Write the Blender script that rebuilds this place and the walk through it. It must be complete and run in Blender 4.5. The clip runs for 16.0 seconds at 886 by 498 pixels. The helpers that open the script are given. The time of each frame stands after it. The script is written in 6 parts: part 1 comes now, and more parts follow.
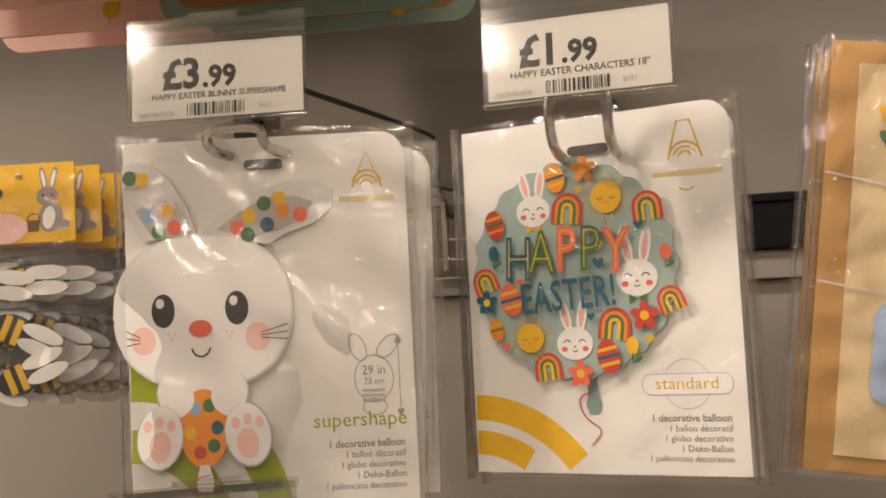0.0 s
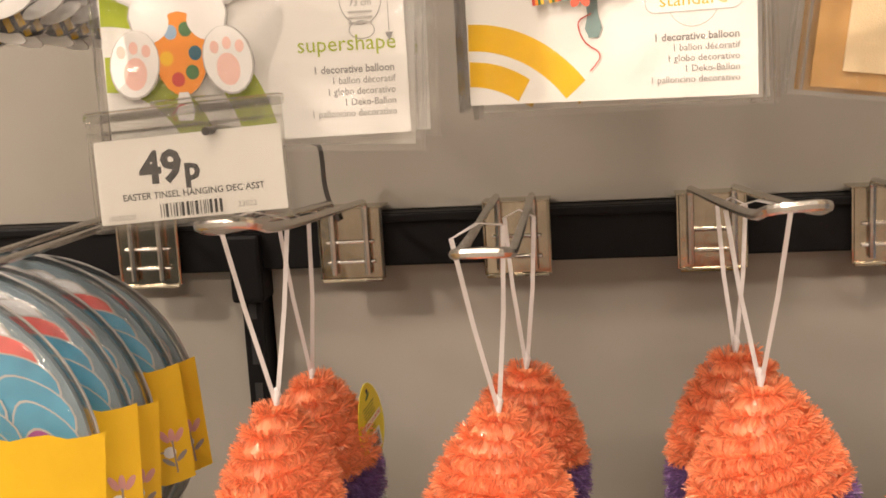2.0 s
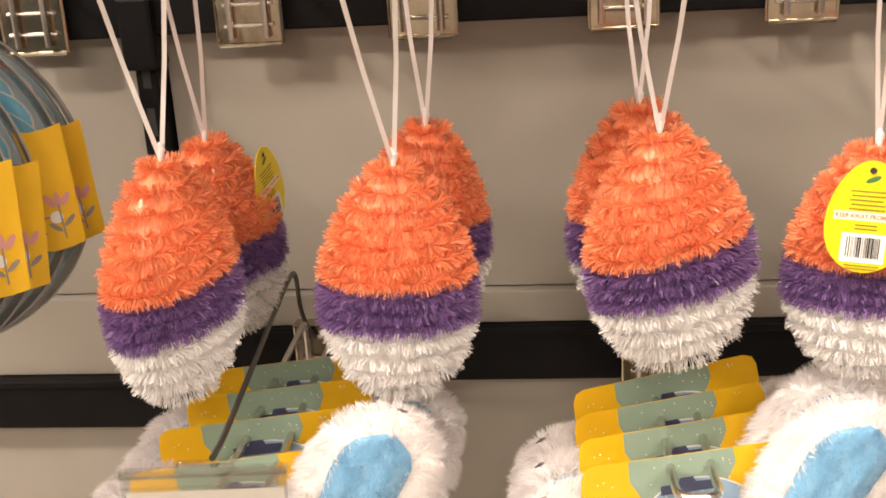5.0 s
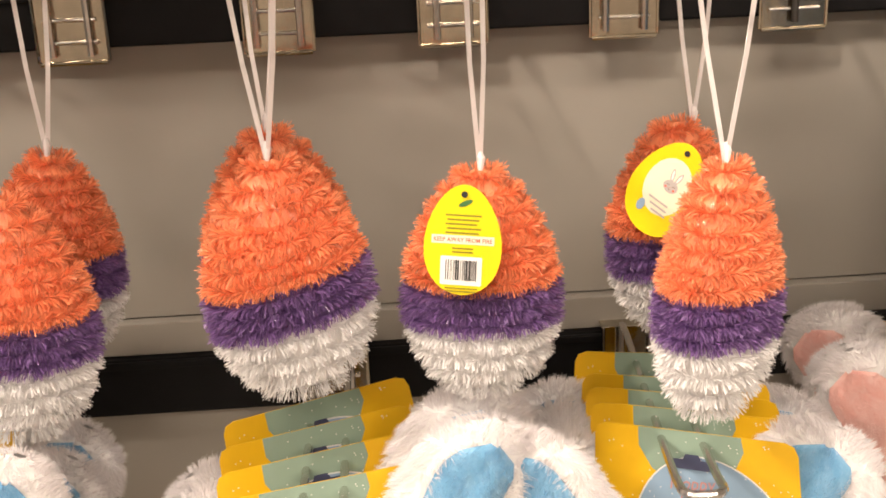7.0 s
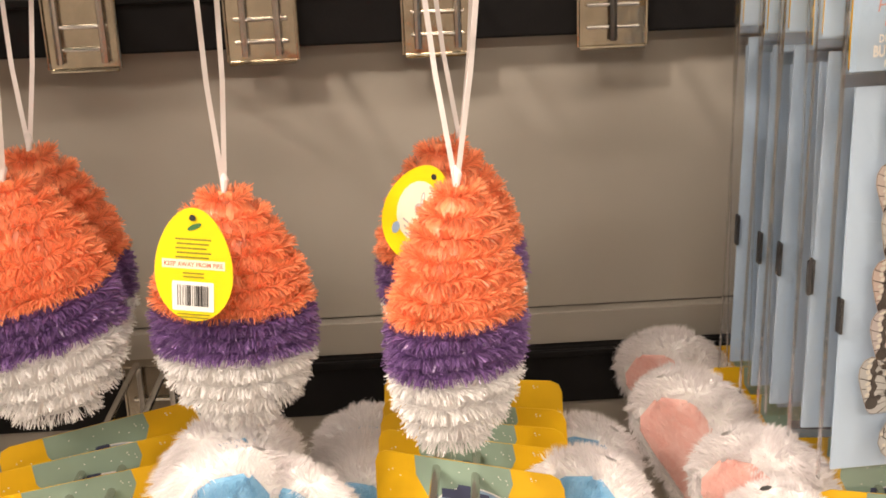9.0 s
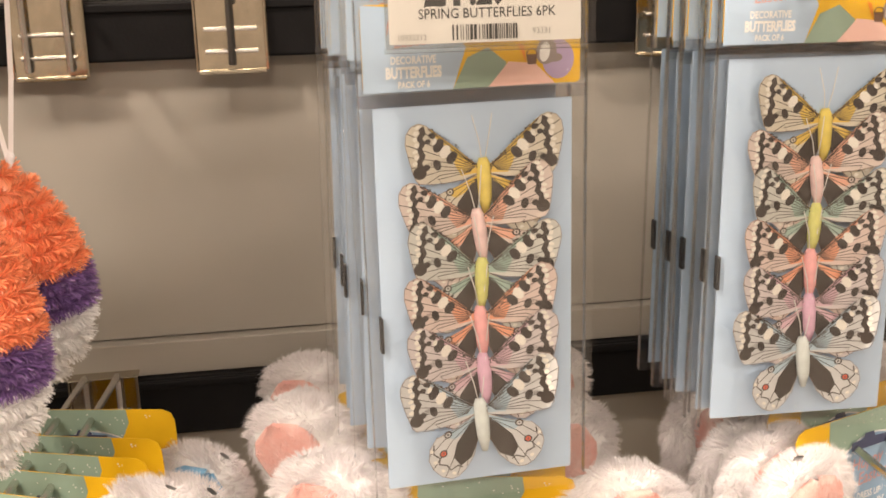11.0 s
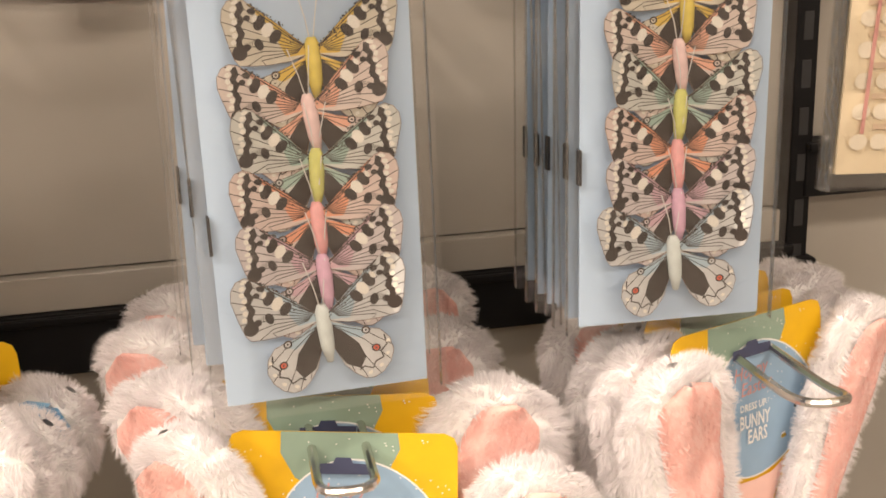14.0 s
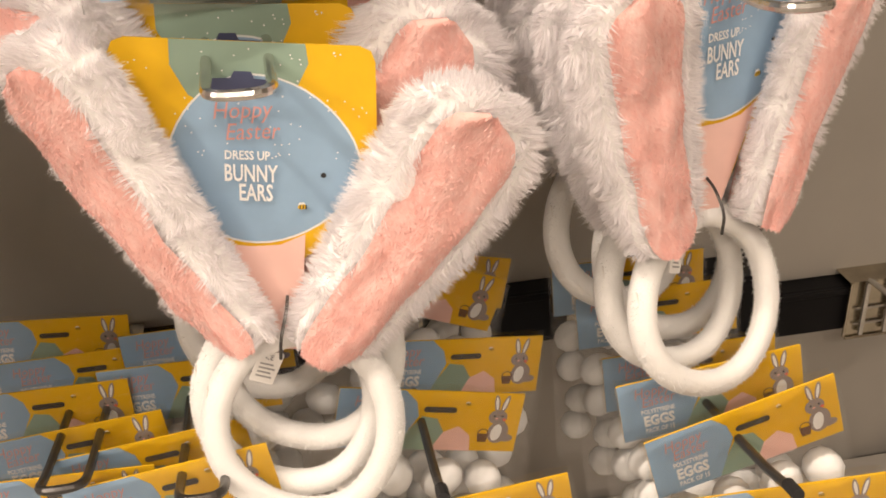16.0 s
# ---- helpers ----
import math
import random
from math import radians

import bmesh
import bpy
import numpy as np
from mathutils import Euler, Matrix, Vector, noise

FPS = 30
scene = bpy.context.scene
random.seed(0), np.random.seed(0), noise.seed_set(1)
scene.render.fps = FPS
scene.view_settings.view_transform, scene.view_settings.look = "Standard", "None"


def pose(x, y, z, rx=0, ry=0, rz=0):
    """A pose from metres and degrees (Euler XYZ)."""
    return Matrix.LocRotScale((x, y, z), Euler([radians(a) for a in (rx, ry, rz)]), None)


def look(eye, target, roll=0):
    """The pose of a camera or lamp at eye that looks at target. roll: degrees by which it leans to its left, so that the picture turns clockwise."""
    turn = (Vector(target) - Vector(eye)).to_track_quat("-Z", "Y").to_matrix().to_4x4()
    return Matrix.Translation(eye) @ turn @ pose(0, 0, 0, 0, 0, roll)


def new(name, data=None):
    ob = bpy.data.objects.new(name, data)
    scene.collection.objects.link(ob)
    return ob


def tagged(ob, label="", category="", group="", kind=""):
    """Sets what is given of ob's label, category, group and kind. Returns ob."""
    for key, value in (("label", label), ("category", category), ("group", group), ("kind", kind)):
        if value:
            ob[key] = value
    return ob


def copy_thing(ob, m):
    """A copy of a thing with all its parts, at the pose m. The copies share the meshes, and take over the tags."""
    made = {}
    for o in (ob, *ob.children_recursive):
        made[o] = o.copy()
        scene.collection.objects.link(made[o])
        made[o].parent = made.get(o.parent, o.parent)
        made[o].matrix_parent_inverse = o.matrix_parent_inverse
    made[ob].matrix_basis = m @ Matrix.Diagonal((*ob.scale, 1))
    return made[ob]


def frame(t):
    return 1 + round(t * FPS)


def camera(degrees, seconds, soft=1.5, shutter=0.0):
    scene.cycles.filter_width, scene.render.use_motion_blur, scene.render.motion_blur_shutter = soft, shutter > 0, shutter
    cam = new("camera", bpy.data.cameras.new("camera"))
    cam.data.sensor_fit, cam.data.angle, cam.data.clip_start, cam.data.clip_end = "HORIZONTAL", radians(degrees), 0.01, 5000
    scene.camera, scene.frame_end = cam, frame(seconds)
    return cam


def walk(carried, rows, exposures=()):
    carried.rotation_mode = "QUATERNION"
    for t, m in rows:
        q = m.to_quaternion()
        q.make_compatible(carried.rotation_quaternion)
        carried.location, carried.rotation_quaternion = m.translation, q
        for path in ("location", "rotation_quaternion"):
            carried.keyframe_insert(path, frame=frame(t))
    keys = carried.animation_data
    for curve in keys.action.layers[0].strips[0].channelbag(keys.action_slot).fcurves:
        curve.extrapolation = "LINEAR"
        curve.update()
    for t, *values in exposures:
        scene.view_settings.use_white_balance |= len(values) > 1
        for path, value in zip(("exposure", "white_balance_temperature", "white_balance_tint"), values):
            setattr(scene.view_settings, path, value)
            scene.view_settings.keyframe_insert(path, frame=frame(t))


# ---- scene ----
cam = camera(43.0, 16.0, soft=1.7)
PATH = [
    (0, (0.467, -0.121, 1.424), (0.15, 1.848, 1.563), -2.9),
    (0.5, (0.456, -0.115, 1.41), (0.145, 1.859, 1.494), -3.0),
    (0.8, (0.451, -0.106, 1.397), (0.144, 1.87, 1.406), -3.3),
    (1, (0.452, -0.102, 1.388), (0.138, 1.872, 1.34), -3.2),
    (1.5, (0.451, -0.092, 1.367), (0.143, 1.875, 1.175), -3.4),
    (2, (0.45, -0.09, 1.35), (0.149, 1.862, 1.034), -3.4),
    (2.5, (0.449, -0.094, 1.34), (0.159, 1.849, 0.964), -3.0),
    (3, (0.451, -0.09, 1.333), (0.17, 1.843, 0.902), -3.0),
    (3.5, (0.458, -0.085, 1.324), (0.191, 1.832, 0.822), -3.1),
    (3.7, (0.458, -0.082, 1.317), (0.2, 1.829, 0.785), -3.2),
    (5.8, (0.499, -0.06, 1.29), (0.411, 1.829, 0.638), -2.6),
    (6, (0.506, -0.058, 1.289), (0.473, 1.834, 0.642), -2.1),
    (6.5, (0.567, -0.049, 1.292), (0.611, 1.843, 0.647), -2.4),
    (7, (0.63, -0.052, 1.292), (0.727, 1.846, 0.669), -2.4),
    (7.5, (0.703, -0.044, 1.293), (0.823, 1.855, 0.677), -1.7),
    (8, (0.75, -0.039, 1.29), (0.849, 1.863, 0.681), -1.6),
    (8.5, (0.765, -0.036, 1.289), (0.845, 1.868, 0.68), -2.0),
    (9, (0.811, -0.039, 1.286), (0.895, 1.867, 0.685), -2.2),
    (9.5, (0.875, -0.042, 1.28), (1.001, 1.864, 0.687), -2.3),
    (10, (0.942, -0.052, 1.269), (1.141, 1.853, 0.694), -2.2),
    (10.2, (0.967, -0.053, 1.269), (1.198, 1.849, 0.693), -1.7),
    (12.3, (1.087, -0.081, 1.288), (1.45, 1.828, 0.812), -2.1),
    (12.5, (1.092, -0.083, 1.289), (1.455, 1.828, 0.827), -2.2),
    (13, (1.098, -0.079, 1.281), (1.469, 1.833, 0.826), -2.5),
    (13.5, (1.115, -0.054, 1.243), (1.487, 1.849, 0.751), -2.8),
    (14, (1.122, -0.037, 1.191), (1.496, 1.844, 0.623), -2.1),
    (14.5, (1.15, -0.019, 1.133), (1.499, 1.825, 0.442), -1.7),
    (15, (1.166, 0.007, 1.096), (1.499, 1.79, 0.253), -1.6),
    (15.5, (1.175, 0.02, 1.073), (1.504, 1.765, 0.153), -1.7),
    (16, (1.182, 0.016, 1.062), (1.508, 1.739, 0.102), -1.6),
]
EXPOSURES = [(0.0, -0.47), (1.0, -0.26), (2.0, 0.30), (3.5, 0.6), (6.5, 0.4), (8.0, 0.34), (9.5, 0.36), (10.2, 0.45), (12.5, 0.56), (13.5, 0.58), (14.5, 0.12), (16.0, 0.05)]
walk(cam, [(t, look(eye, target, roll)) for t, eye, target, roll in PATH], EXPOSURES)

# ---- light ----
world = bpy.data.worlds.new("world")
scene.world = world
world.use_nodes = True
world.node_tree.nodes["Background"].inputs["Color"].default_value = (1.0, 0.86, 0.72, 1)
world.node_tree.nodes["Background"].inputs["Strength"].default_value = 0.012


SPOTS = [((sx, -0.28, 2.74), (sx + 1.72, 0.98, 1.16)) for sx in (-2.55, -1.34, -0.10, 1.10)]
PANELS = [(px, py, watts) for py, watts in ((-0.25, 18.0), (-2.6, 44.0)) for px in (-1.5, 0.5, 2.5)]
for eye, aim in SPOTS:
    data = bpy.data.lights.new("spot_light", "SPOT")
    data.energy, data.spot_size, data.spot_blend, data.shadow_soft_size = 105.0, radians(64), 1.0, 0.075
    data.color = (1.0, 0.835, 0.69)
    beam = new("spot_light", data)
    beam.matrix_world = look(eye, aim)
for px, py, watts in PANELS:
    data = bpy.data.lights.new("panel_light", "AREA")
    data.shape, data.size, data.size_y, data.energy = "RECTANGLE", 1.2, 0.18, watts
    data.color = (1.0, 0.84, 0.70)
    beam = new("panel_light", data)
    beam.matrix_world = look((px, py, 2.965), (px, py + 0.01, 0))

# ---- materials ----
def node(nt, kind, **values):
    n = nt.nodes.new(kind)
    for key, v in values.items():
        n.inputs[key].default_value = v
    return n


def material(name, color, rough=0.5, metal=0.0, vary=0.12, scale=40.0, bump=0.0, bump_scale=200.0, coat=0.0, island=0.0, subsurface=0.0, sheen=0.0):
    """A painted, printed or cast surface: colour varied at two scales, with fine relief."""
    m = bpy.data.materials.new(name)
    m.use_nodes = True
    nt = m.node_tree
    bsdf = nt.nodes["Principled BSDF"]
    bsdf.inputs["Roughness"].default_value = rough
    bsdf.inputs["Metallic"].default_value = metal
    bsdf.inputs["Coat Weight"].default_value = coat
    bsdf.inputs["Coat Roughness"].default_value = 0.12
    bsdf.inputs["Sheen Weight"].default_value = sheen
    if subsurface:
        bsdf.inputs["Subsurface Weight"].default_value = subsurface
        bsdf.inputs["Subsurface Radius"].default_value = (0.004, 0.003, 0.002)
    coord = nt.nodes.new("ShaderNodeTexCoord")
    big = node(nt, "ShaderNodeTexNoise", Scale=scale * 0.12, Detail=3.0)
    small = node(nt, "ShaderNodeTexNoise", Scale=scale, Detail=5.0)
    nt.links.new(coord.outputs["Object"], big.inputs["Vector"])
    nt.links.new(coord.outputs["Object"], small.inputs["Vector"])
    add = nt.nodes.new("ShaderNodeMath")
    add.operation = "ADD"
    nt.links.new(big.outputs["Fac"], add.inputs[0])
    nt.links.new(small.outputs["Fac"], add.inputs[1])
    ramp = nt.nodes.new("ShaderNodeMapRange")
    ramp.inputs["From Min"].default_value, ramp.inputs["From Max"].default_value = 0.6, 1.4
    ramp.inputs["To Min"].default_value, ramp.inputs["To Max"].default_value = 1 - vary, 1 + vary
    nt.links.new(add.outputs[0], ramp.inputs["Value"])
    last = ramp.outputs["Result"]
    if island:
        geo = nt.nodes.new("ShaderNodeNewGeometry")
        spread = nt.nodes.new("ShaderNodeMapRange")
        spread.inputs["To Min"].default_value, spread.inputs["To Max"].default_value = 1 - island, 1 + island
        nt.links.new(geo.outputs["Random Per Island"], spread.inputs["Value"])
        times = nt.nodes.new("ShaderNodeMath")
        times.operation = "MULTIPLY"
        nt.links.new(last, times.inputs[0])
        nt.links.new(spread.outputs["Result"], times.inputs[1])
        last = times.outputs[0]
    mix = nt.nodes.new("ShaderNodeVectorMath")
    mix.operation = "SCALE"
    mix.inputs[0].default_value = color
    nt.links.new(last, mix.inputs["Scale"])
    nt.links.new(mix.outputs[0], bsdf.inputs["Base Color"])
    if bump:
        fine = node(nt, "ShaderNodeTexNoise", Scale=bump_scale, Detail=4.0)
        nt.links.new(coord.outputs["Object"], fine.inputs["Vector"])
        relief = node(nt, "ShaderNodeBump", Strength=bump, Distance=0.001)
        nt.links.new(fine.outputs["Fac"], relief.inputs["Height"])
        nt.links.new(relief.outputs["Normal"], bsdf.inputs["Normal"])
    return m


def let_through(m, share):
    """Light comes through thin strips and hairs of that material."""
    nt = m.node_tree
    bsdf, out = nt.nodes["Principled BSDF"], nt.nodes["Material Output"]
    thin = nt.nodes.new("ShaderNodeBsdfTranslucent")
    nt.links.new(bsdf.inputs["Base Color"].links[0].from_socket, thin.inputs["Color"])
    mix = node(nt, "ShaderNodeMixShader", Fac=share)
    nt.links.new(bsdf.outputs[0], mix.inputs[1])
    nt.links.new(thin.outputs[0], mix.inputs[2])
    nt.links.new(mix.outputs[0], out.inputs["Surface"])
    return m


def velvet(name, color, bare):
    """Short pile brushed along the cloth, with streaks where the nap lies the other way."""
    m = material(name, color, 0.75, vary=0.10, scale=70, bump=0.9, bump_scale=620, sheen=0.5)
    nt = m.node_tree
    bsdf = nt.nodes["Principled BSDF"]
    coord = nt.nodes.new("ShaderNodeTexCoord")
    way = node(nt, "ShaderNodeMapping", Scale=(1.0, 1.0, 0.5))
    nap = node(nt, "ShaderNodeTexNoise", Scale=105.0, Detail=6.0, Roughness=0.65, Distortion=0.8)
    nt.links.new(coord.outputs["Object"], way.inputs["Vector"])
    nt.links.new(way.outputs["Vector"], nap.inputs["Vector"])
    ramp = nt.nodes.new("ShaderNodeMapRange")
    ramp.inputs["From Min"].default_value, ramp.inputs["From Max"].default_value = 0.42, 0.68
    nt.links.new(nap.outputs["Fac"], ramp.inputs["Value"])
    mix = nt.nodes.new("ShaderNodeMix")
    mix.data_type = "RGBA"
    base = bsdf.inputs["Base Color"].links[0].from_socket
    nt.links.new(ramp.outputs["Result"], mix.inputs["Factor"])
    nt.links.new(base, mix.inputs[6])
    mix.inputs[7].default_value = (*bare, 1)
    nt.links.new(mix.outputs[2], bsdf.inputs["Base Color"])
    return m


def film_material(name, gloss=0.10, tint=(1, 1, 1), rough=0.08, bump=0.6, bump_scale=35.0):
    """Thin clear film: light goes straight through, and the surface shines."""
    m = bpy.data.materials.new(name)
    m.use_nodes = True
    nt = m.node_tree
    nt.nodes.remove(nt.nodes["Principled BSDF"])
    clear = node(nt, "ShaderNodeBsdfTransparent", Color=(*tint, 1))
    shine = node(nt, "ShaderNodeBsdfGlossy", Roughness=rough)
    edge = node(nt, "ShaderNodeLayerWeight", Blend=0.12)
    fac = nt.nodes.new("ShaderNodeMapRange")
    fac.inputs["To Min"].default_value, fac.inputs["To Max"].default_value = gloss, 0.75
    nt.links.new(edge.outputs["Fresnel"], fac.inputs["Value"])
    mix = nt.nodes.new("ShaderNodeMixShader")
    nt.links.new(fac.outputs["Result"], mix.inputs[0])
    nt.links.new(clear.outputs[0], mix.inputs[1])
    nt.links.new(shine.outputs[0], mix.inputs[2])
    nt.links.new(mix.outputs[0], nt.nodes["Material Output"].inputs["Surface"])
    coord = nt.nodes.new("ShaderNodeTexCoord")
    fine = node(nt, "ShaderNodeTexNoise", Scale=bump_scale, Detail=3.0, Distortion=1.2)
    nt.links.new(coord.outputs["Object"], fine.inputs["Vector"])
    relief = node(nt, "ShaderNodeBump", Strength=bump, Distance=0.004)
    nt.links.new(fine.outputs["Fac"], relief.inputs["Height"])
    nt.links.new(relief.outputs["Normal"], shine.inputs["Normal"])
    return m


PANEL = material("panel_grey_beige", (0.33, 0.305, 0.268), 0.34, vary=0.05, scale=12, bump=0.05, bump_scale=500)
RAIL = material("rail_black", (0.008, 0.0075, 0.008), 0.5, vary=0.25, scale=30, bump=0.15, bump_scale=350)
RAIL.node_tree.nodes["Principled BSDF"].inputs["Specular IOR Level"].default_value = 0.12
CHROME = material("chrome_wire", (0.62, 0.60, 0.57), 0.24, 1.0, vary=0.15, scale=60, bump=0.08, bump_scale=300)
ZINC = material("zinc_plate", (0.50, 0.45, 0.36), 0.17, 1.0, vary=0.22, scale=60, bump=0.7, bump_scale=55)
DARK_WIRE = material("dark_wire", (0.10, 0.095, 0.09), 0.35, 0.8, vary=0.15, scale=60)
RUBBER = material("rubber_black", (0.015, 0.015, 0.016), 0.6)
FLOOR_M = material("floor_vinyl", (0.42, 0.39, 0.35), 0.35, vary=0.15, scale=9, bump=0.05)
CEIL_M = material("ceiling_white", (0.72, 0.70, 0.66), 0.8, vary=0.04)
OPPOSITE = material("opposite_shelving", (0.42, 0.38, 0.34), 0.6, vary=0.2, scale=8)
WHITE_CARD = material("white_card", (0.80, 0.785, 0.75), 0.5, vary=0.02, bump=0.03, bump_scale=700)
LABEL_CARD = material("label_paper", (0.80, 0.775, 0.74), 0.65, vary=0.025, bump=0.04, bump_scale=900)
BLACK_INK = material("black_ink", (0.02, 0.02, 0.022), 0.6)
GREY_INK = material("grey_ink", (0.30, 0.29, 0.28), 0.6)
FILM = film_material("clear_film", 0.09, rough=0.085, bump=0.7)
FILM_SOFT = film_material("clear_film_dull", 0.07, (0.985, 0.985, 0.985), 0.16, 0.8, 60.0)
SEAM = film_material("crimped_film", 0.16, (0.80, 0.80, 0.82), 0.2, 0.2, 80.0)
ACRYLIC = film_material("clear_acrylic", 0.07, (0.94, 0.94, 0.93), 0.1, 0.05, 20.0)
LAMP_GLOW = bpy.data.materials.new("lamp_diffuser")
LAMP_GLOW.use_nodes = True
LAMP_GLOW.node_tree.nodes["Principled BSDF"].inputs["Emission Color"].default_value = (1, 0.83, 0.66, 1)
LAMP_GLOW.node_tree.nodes["Principled BSDF"].inputs["Emission Strength"].default_value = 6.0
INKS = {}


def ink(name, color, rough=0.5, vary=0.05):
    """A printed colour."""
    if name not in INKS:
        INKS[name] = material("ink_" + name, color, rough, vary=vary, scale=70)
    return INKS[name]


YELLOW = ink("yellow", (0.80, 0.47, 0.008))
GOLD = ink("gold", (0.72, 0.44, 0.01))
BLUE = ink("pale_blue", (0.28, 0.42, 0.58))
SAGE = ink("sage", (0.27, 0.38, 0.30))
GREEN = ink("leaf_green", (0.05, 0.16, 0.05))
LIME = ink("lime", (0.36, 0.44, 0.01))
PINK = ink("pink", (0.80, 0.42, 0.36))
BLUSH = ink("blush", (0.85, 0.55, 0.48))
RED = ink("red", (0.55, 0.05, 0.035))
CORAL = ink("coral", (0.75, 0.14, 0.08))
ORANGE = ink("orange", (0.80, 0.27, 0.02))
TEAL = ink("teal", (0.01, 0.105, 0.16))
AQUA = ink("aqua_foil", (0.35, 0.46, 0.43), 0.35)
WHITE = ink("white", (0.82, 0.81, 0.79))
PEARL = ink("pearl", (0.70, 0.69, 0.67), 0.3)
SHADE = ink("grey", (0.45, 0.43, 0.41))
CREAM = ink("cream", (0.78, 0.66, 0.46))
KRAFT = ink("kraft", (0.50, 0.28, 0.085), 0.7, 0.15)
RABBIT = ink("rabbit_grey", (0.30, 0.25, 0.23))
SKY = ink("sky", (0.42, 0.55, 0.70))
LILAC = ink("lilac", (0.45, 0.35, 0.55))
BROWN = ink("brown", (0.16, 0.08, 0.04))
DUSTY = ink("dusty_pink", (0.62, 0.30, 0.27))

TINSEL_ORANGE = let_through(material("tinsel_orange", (0.95, 0.365, 0.178), 0.34, vary=0.12, scale=30, island=0.30, coat=0.3), 0.20)
TINSEL_PURPLE = let_through(material("tinsel_purple", (0.225, 0.125, 0.33), 0.34, vary=0.1, scale=30, island=0.35, coat=0.3), 0.15)
TINSEL_WHITE = let_through(material("tinsel_white", (0.90, 0.89, 0.89), 0.38, vary=0.05, scale=30, island=0.12, coat=0.25), 0.15)
RIBBON = material("satin_ribbon", (0.78, 0.74, 0.74), 0.4, vary=0.05, scale=90)
FUR = let_through(material("white_plush", (0.95, 0.925, 0.935), 0.7, vary=0.05, scale=30, island=0.10, sheen=0.2), 0.48)
FUR_SKIN = material("white_plush_base", (0.92, 0.91, 0.90), 0.9, vary=0.1, scale=60, bump=0.8, bump_scale=300)
FLEECE = material("white_fleece", (0.84, 0.83, 0.81), 0.9, vary=0.05, scale=60, bump=0.5, bump_scale=450, sheen=0.3)
VELVET_PINK = velvet("pink_velvet", (0.83, 0.46, 0.405), (0.87, 0.58, 0.53))
VELVET_BLUE = velvet("blue_velvet", (0.15, 0.38, 0.62), (0.24, 0.48, 0.70))
POLYSTYRENE = material("polystyrene", (0.80, 0.80, 0.79), 0.7, vary=0.03, bump=0.4, bump_scale=380)
WING_CARD = material("pale_blue_card", (0.45, 0.58, 0.74), 0.55, vary=0.04, scale=20, bump=0.05, bump_scale=500)
FELT = {k: material("wing_body_" + k, c, 0.85, vary=0.15, scale=200, bump=0.5, bump_scale=900) for k, c in
        (("yellow", (0.72, 0.58, 0.13)), ("pink", (0.78, 0.58, 0.56)), ("lime", (0.62, 0.62, 0.20)), ("rose", (0.80, 0.40, 0.40)), ("lilac", (0.68, 0.42, 0.55)), ("white", (0.66, 0.72, 0.70)))}
WING = {k: material("wing_" + k, tuple(0.5 * v + 0.5 * w for v, w in zip(c, (0.60, 0.57, 0.55))), 0.6, vary=0.12, scale=60) for k, c in
        (("yellow", (0.66, 0.60, 0.42)), ("pink", (0.72, 0.56, 0.48)), ("lime", (0.56, 0.60, 0.54)), ("rose", (0.74, 0.52, 0.44)), ("lilac", (0.62, 0.54, 0.56)), ("white", (0.56, 0.60, 0.62)))}
WING_GLOW = {"yellow": ink("wing_gold", (0.72, 0.50, 0.10)), "pink": ink("wing_peach", (0.78, 0.42, 0.30)), "lime": ink("wing_mint", (0.35, 0.48, 0.42)),
             "rose": ink("wing_rose", (0.80, 0.36, 0.22)), "lilac": ink("wing_mauve", (0.62, 0.42, 0.48)), "white": ink("wing_ice", (0.40, 0.52, 0.60))}


# ---- building helpers ----
def link_mesh(name, verts, faces, mats, parent=None, label="", fmats=None, smooth=False):
    me = bpy.data.meshes.new(name)
    me.from_pydata([tuple(v) for v in verts], [], faces)
    for m in mats:
        me.materials.append(m)
    if fmats is not None:
        me.polygons.foreach_set("material_index", fmats)
    if smooth:
        me.polygons.foreach_set("use_smooth", [True] * len(me.polygons))
    me.update()
    ob = new(name, me)
    if parent is not None:
        ob.parent = parent
    if label:
        ob["label"] = label
    return ob


def part(name, bm, mat, parent, label="", smooth=False):
    """One bmesh as one mesh object under its thing."""
    me = bpy.data.meshes.new(name)
    bm.to_mesh(me)
    bm.free()
    me.materials.append(mat)
    if smooth:
        me.polygons.foreach_set("use_smooth", [True] * len(me.polygons))
    ob = new(name, me)
    ob.parent = parent
    if label:
        ob["label"] = label
    return ob


def thing(name, label, category, group="", m=None):
    ob = new(name)
    ob.empty_display_size = 0.02
    tagged(ob, label, category, group)
    if m is not None:
        ob.matrix_basis = m
    return ob


def box_bm(x0, x1, y0, y1, z0, z1, bevel=0.0):
    bm = bmesh.new()
    bmesh.ops.create_cube(bm, size=1.0)
    for v in bm.verts:
        v.co = Vector(((x0 + x1) / 2 + v.co.x * (x1 - x0), (y0 + y1) / 2 + v.co.y * (y1 - y0), (z0 + z1) / 2 + v.co.z * (z1 - z0)))
    if bevel:
        bmesh.ops.bevel(bm, geom=bm.edges[:], offset=bevel, segments=2, affect="EDGES", profile=0.5)
    return bm


def rounded(pts, turns=2):
    """A line with its corners cut round."""
    pts = [Vector(p) for p in pts]
    for _ in range(turns):
        out = [pts[0]]
        for a, b in zip(pts, pts[1:]):
            out += [a.lerp(b, 0.22), a.lerp(b, 0.78)]
        pts = out + [pts[-1]]
    return pts


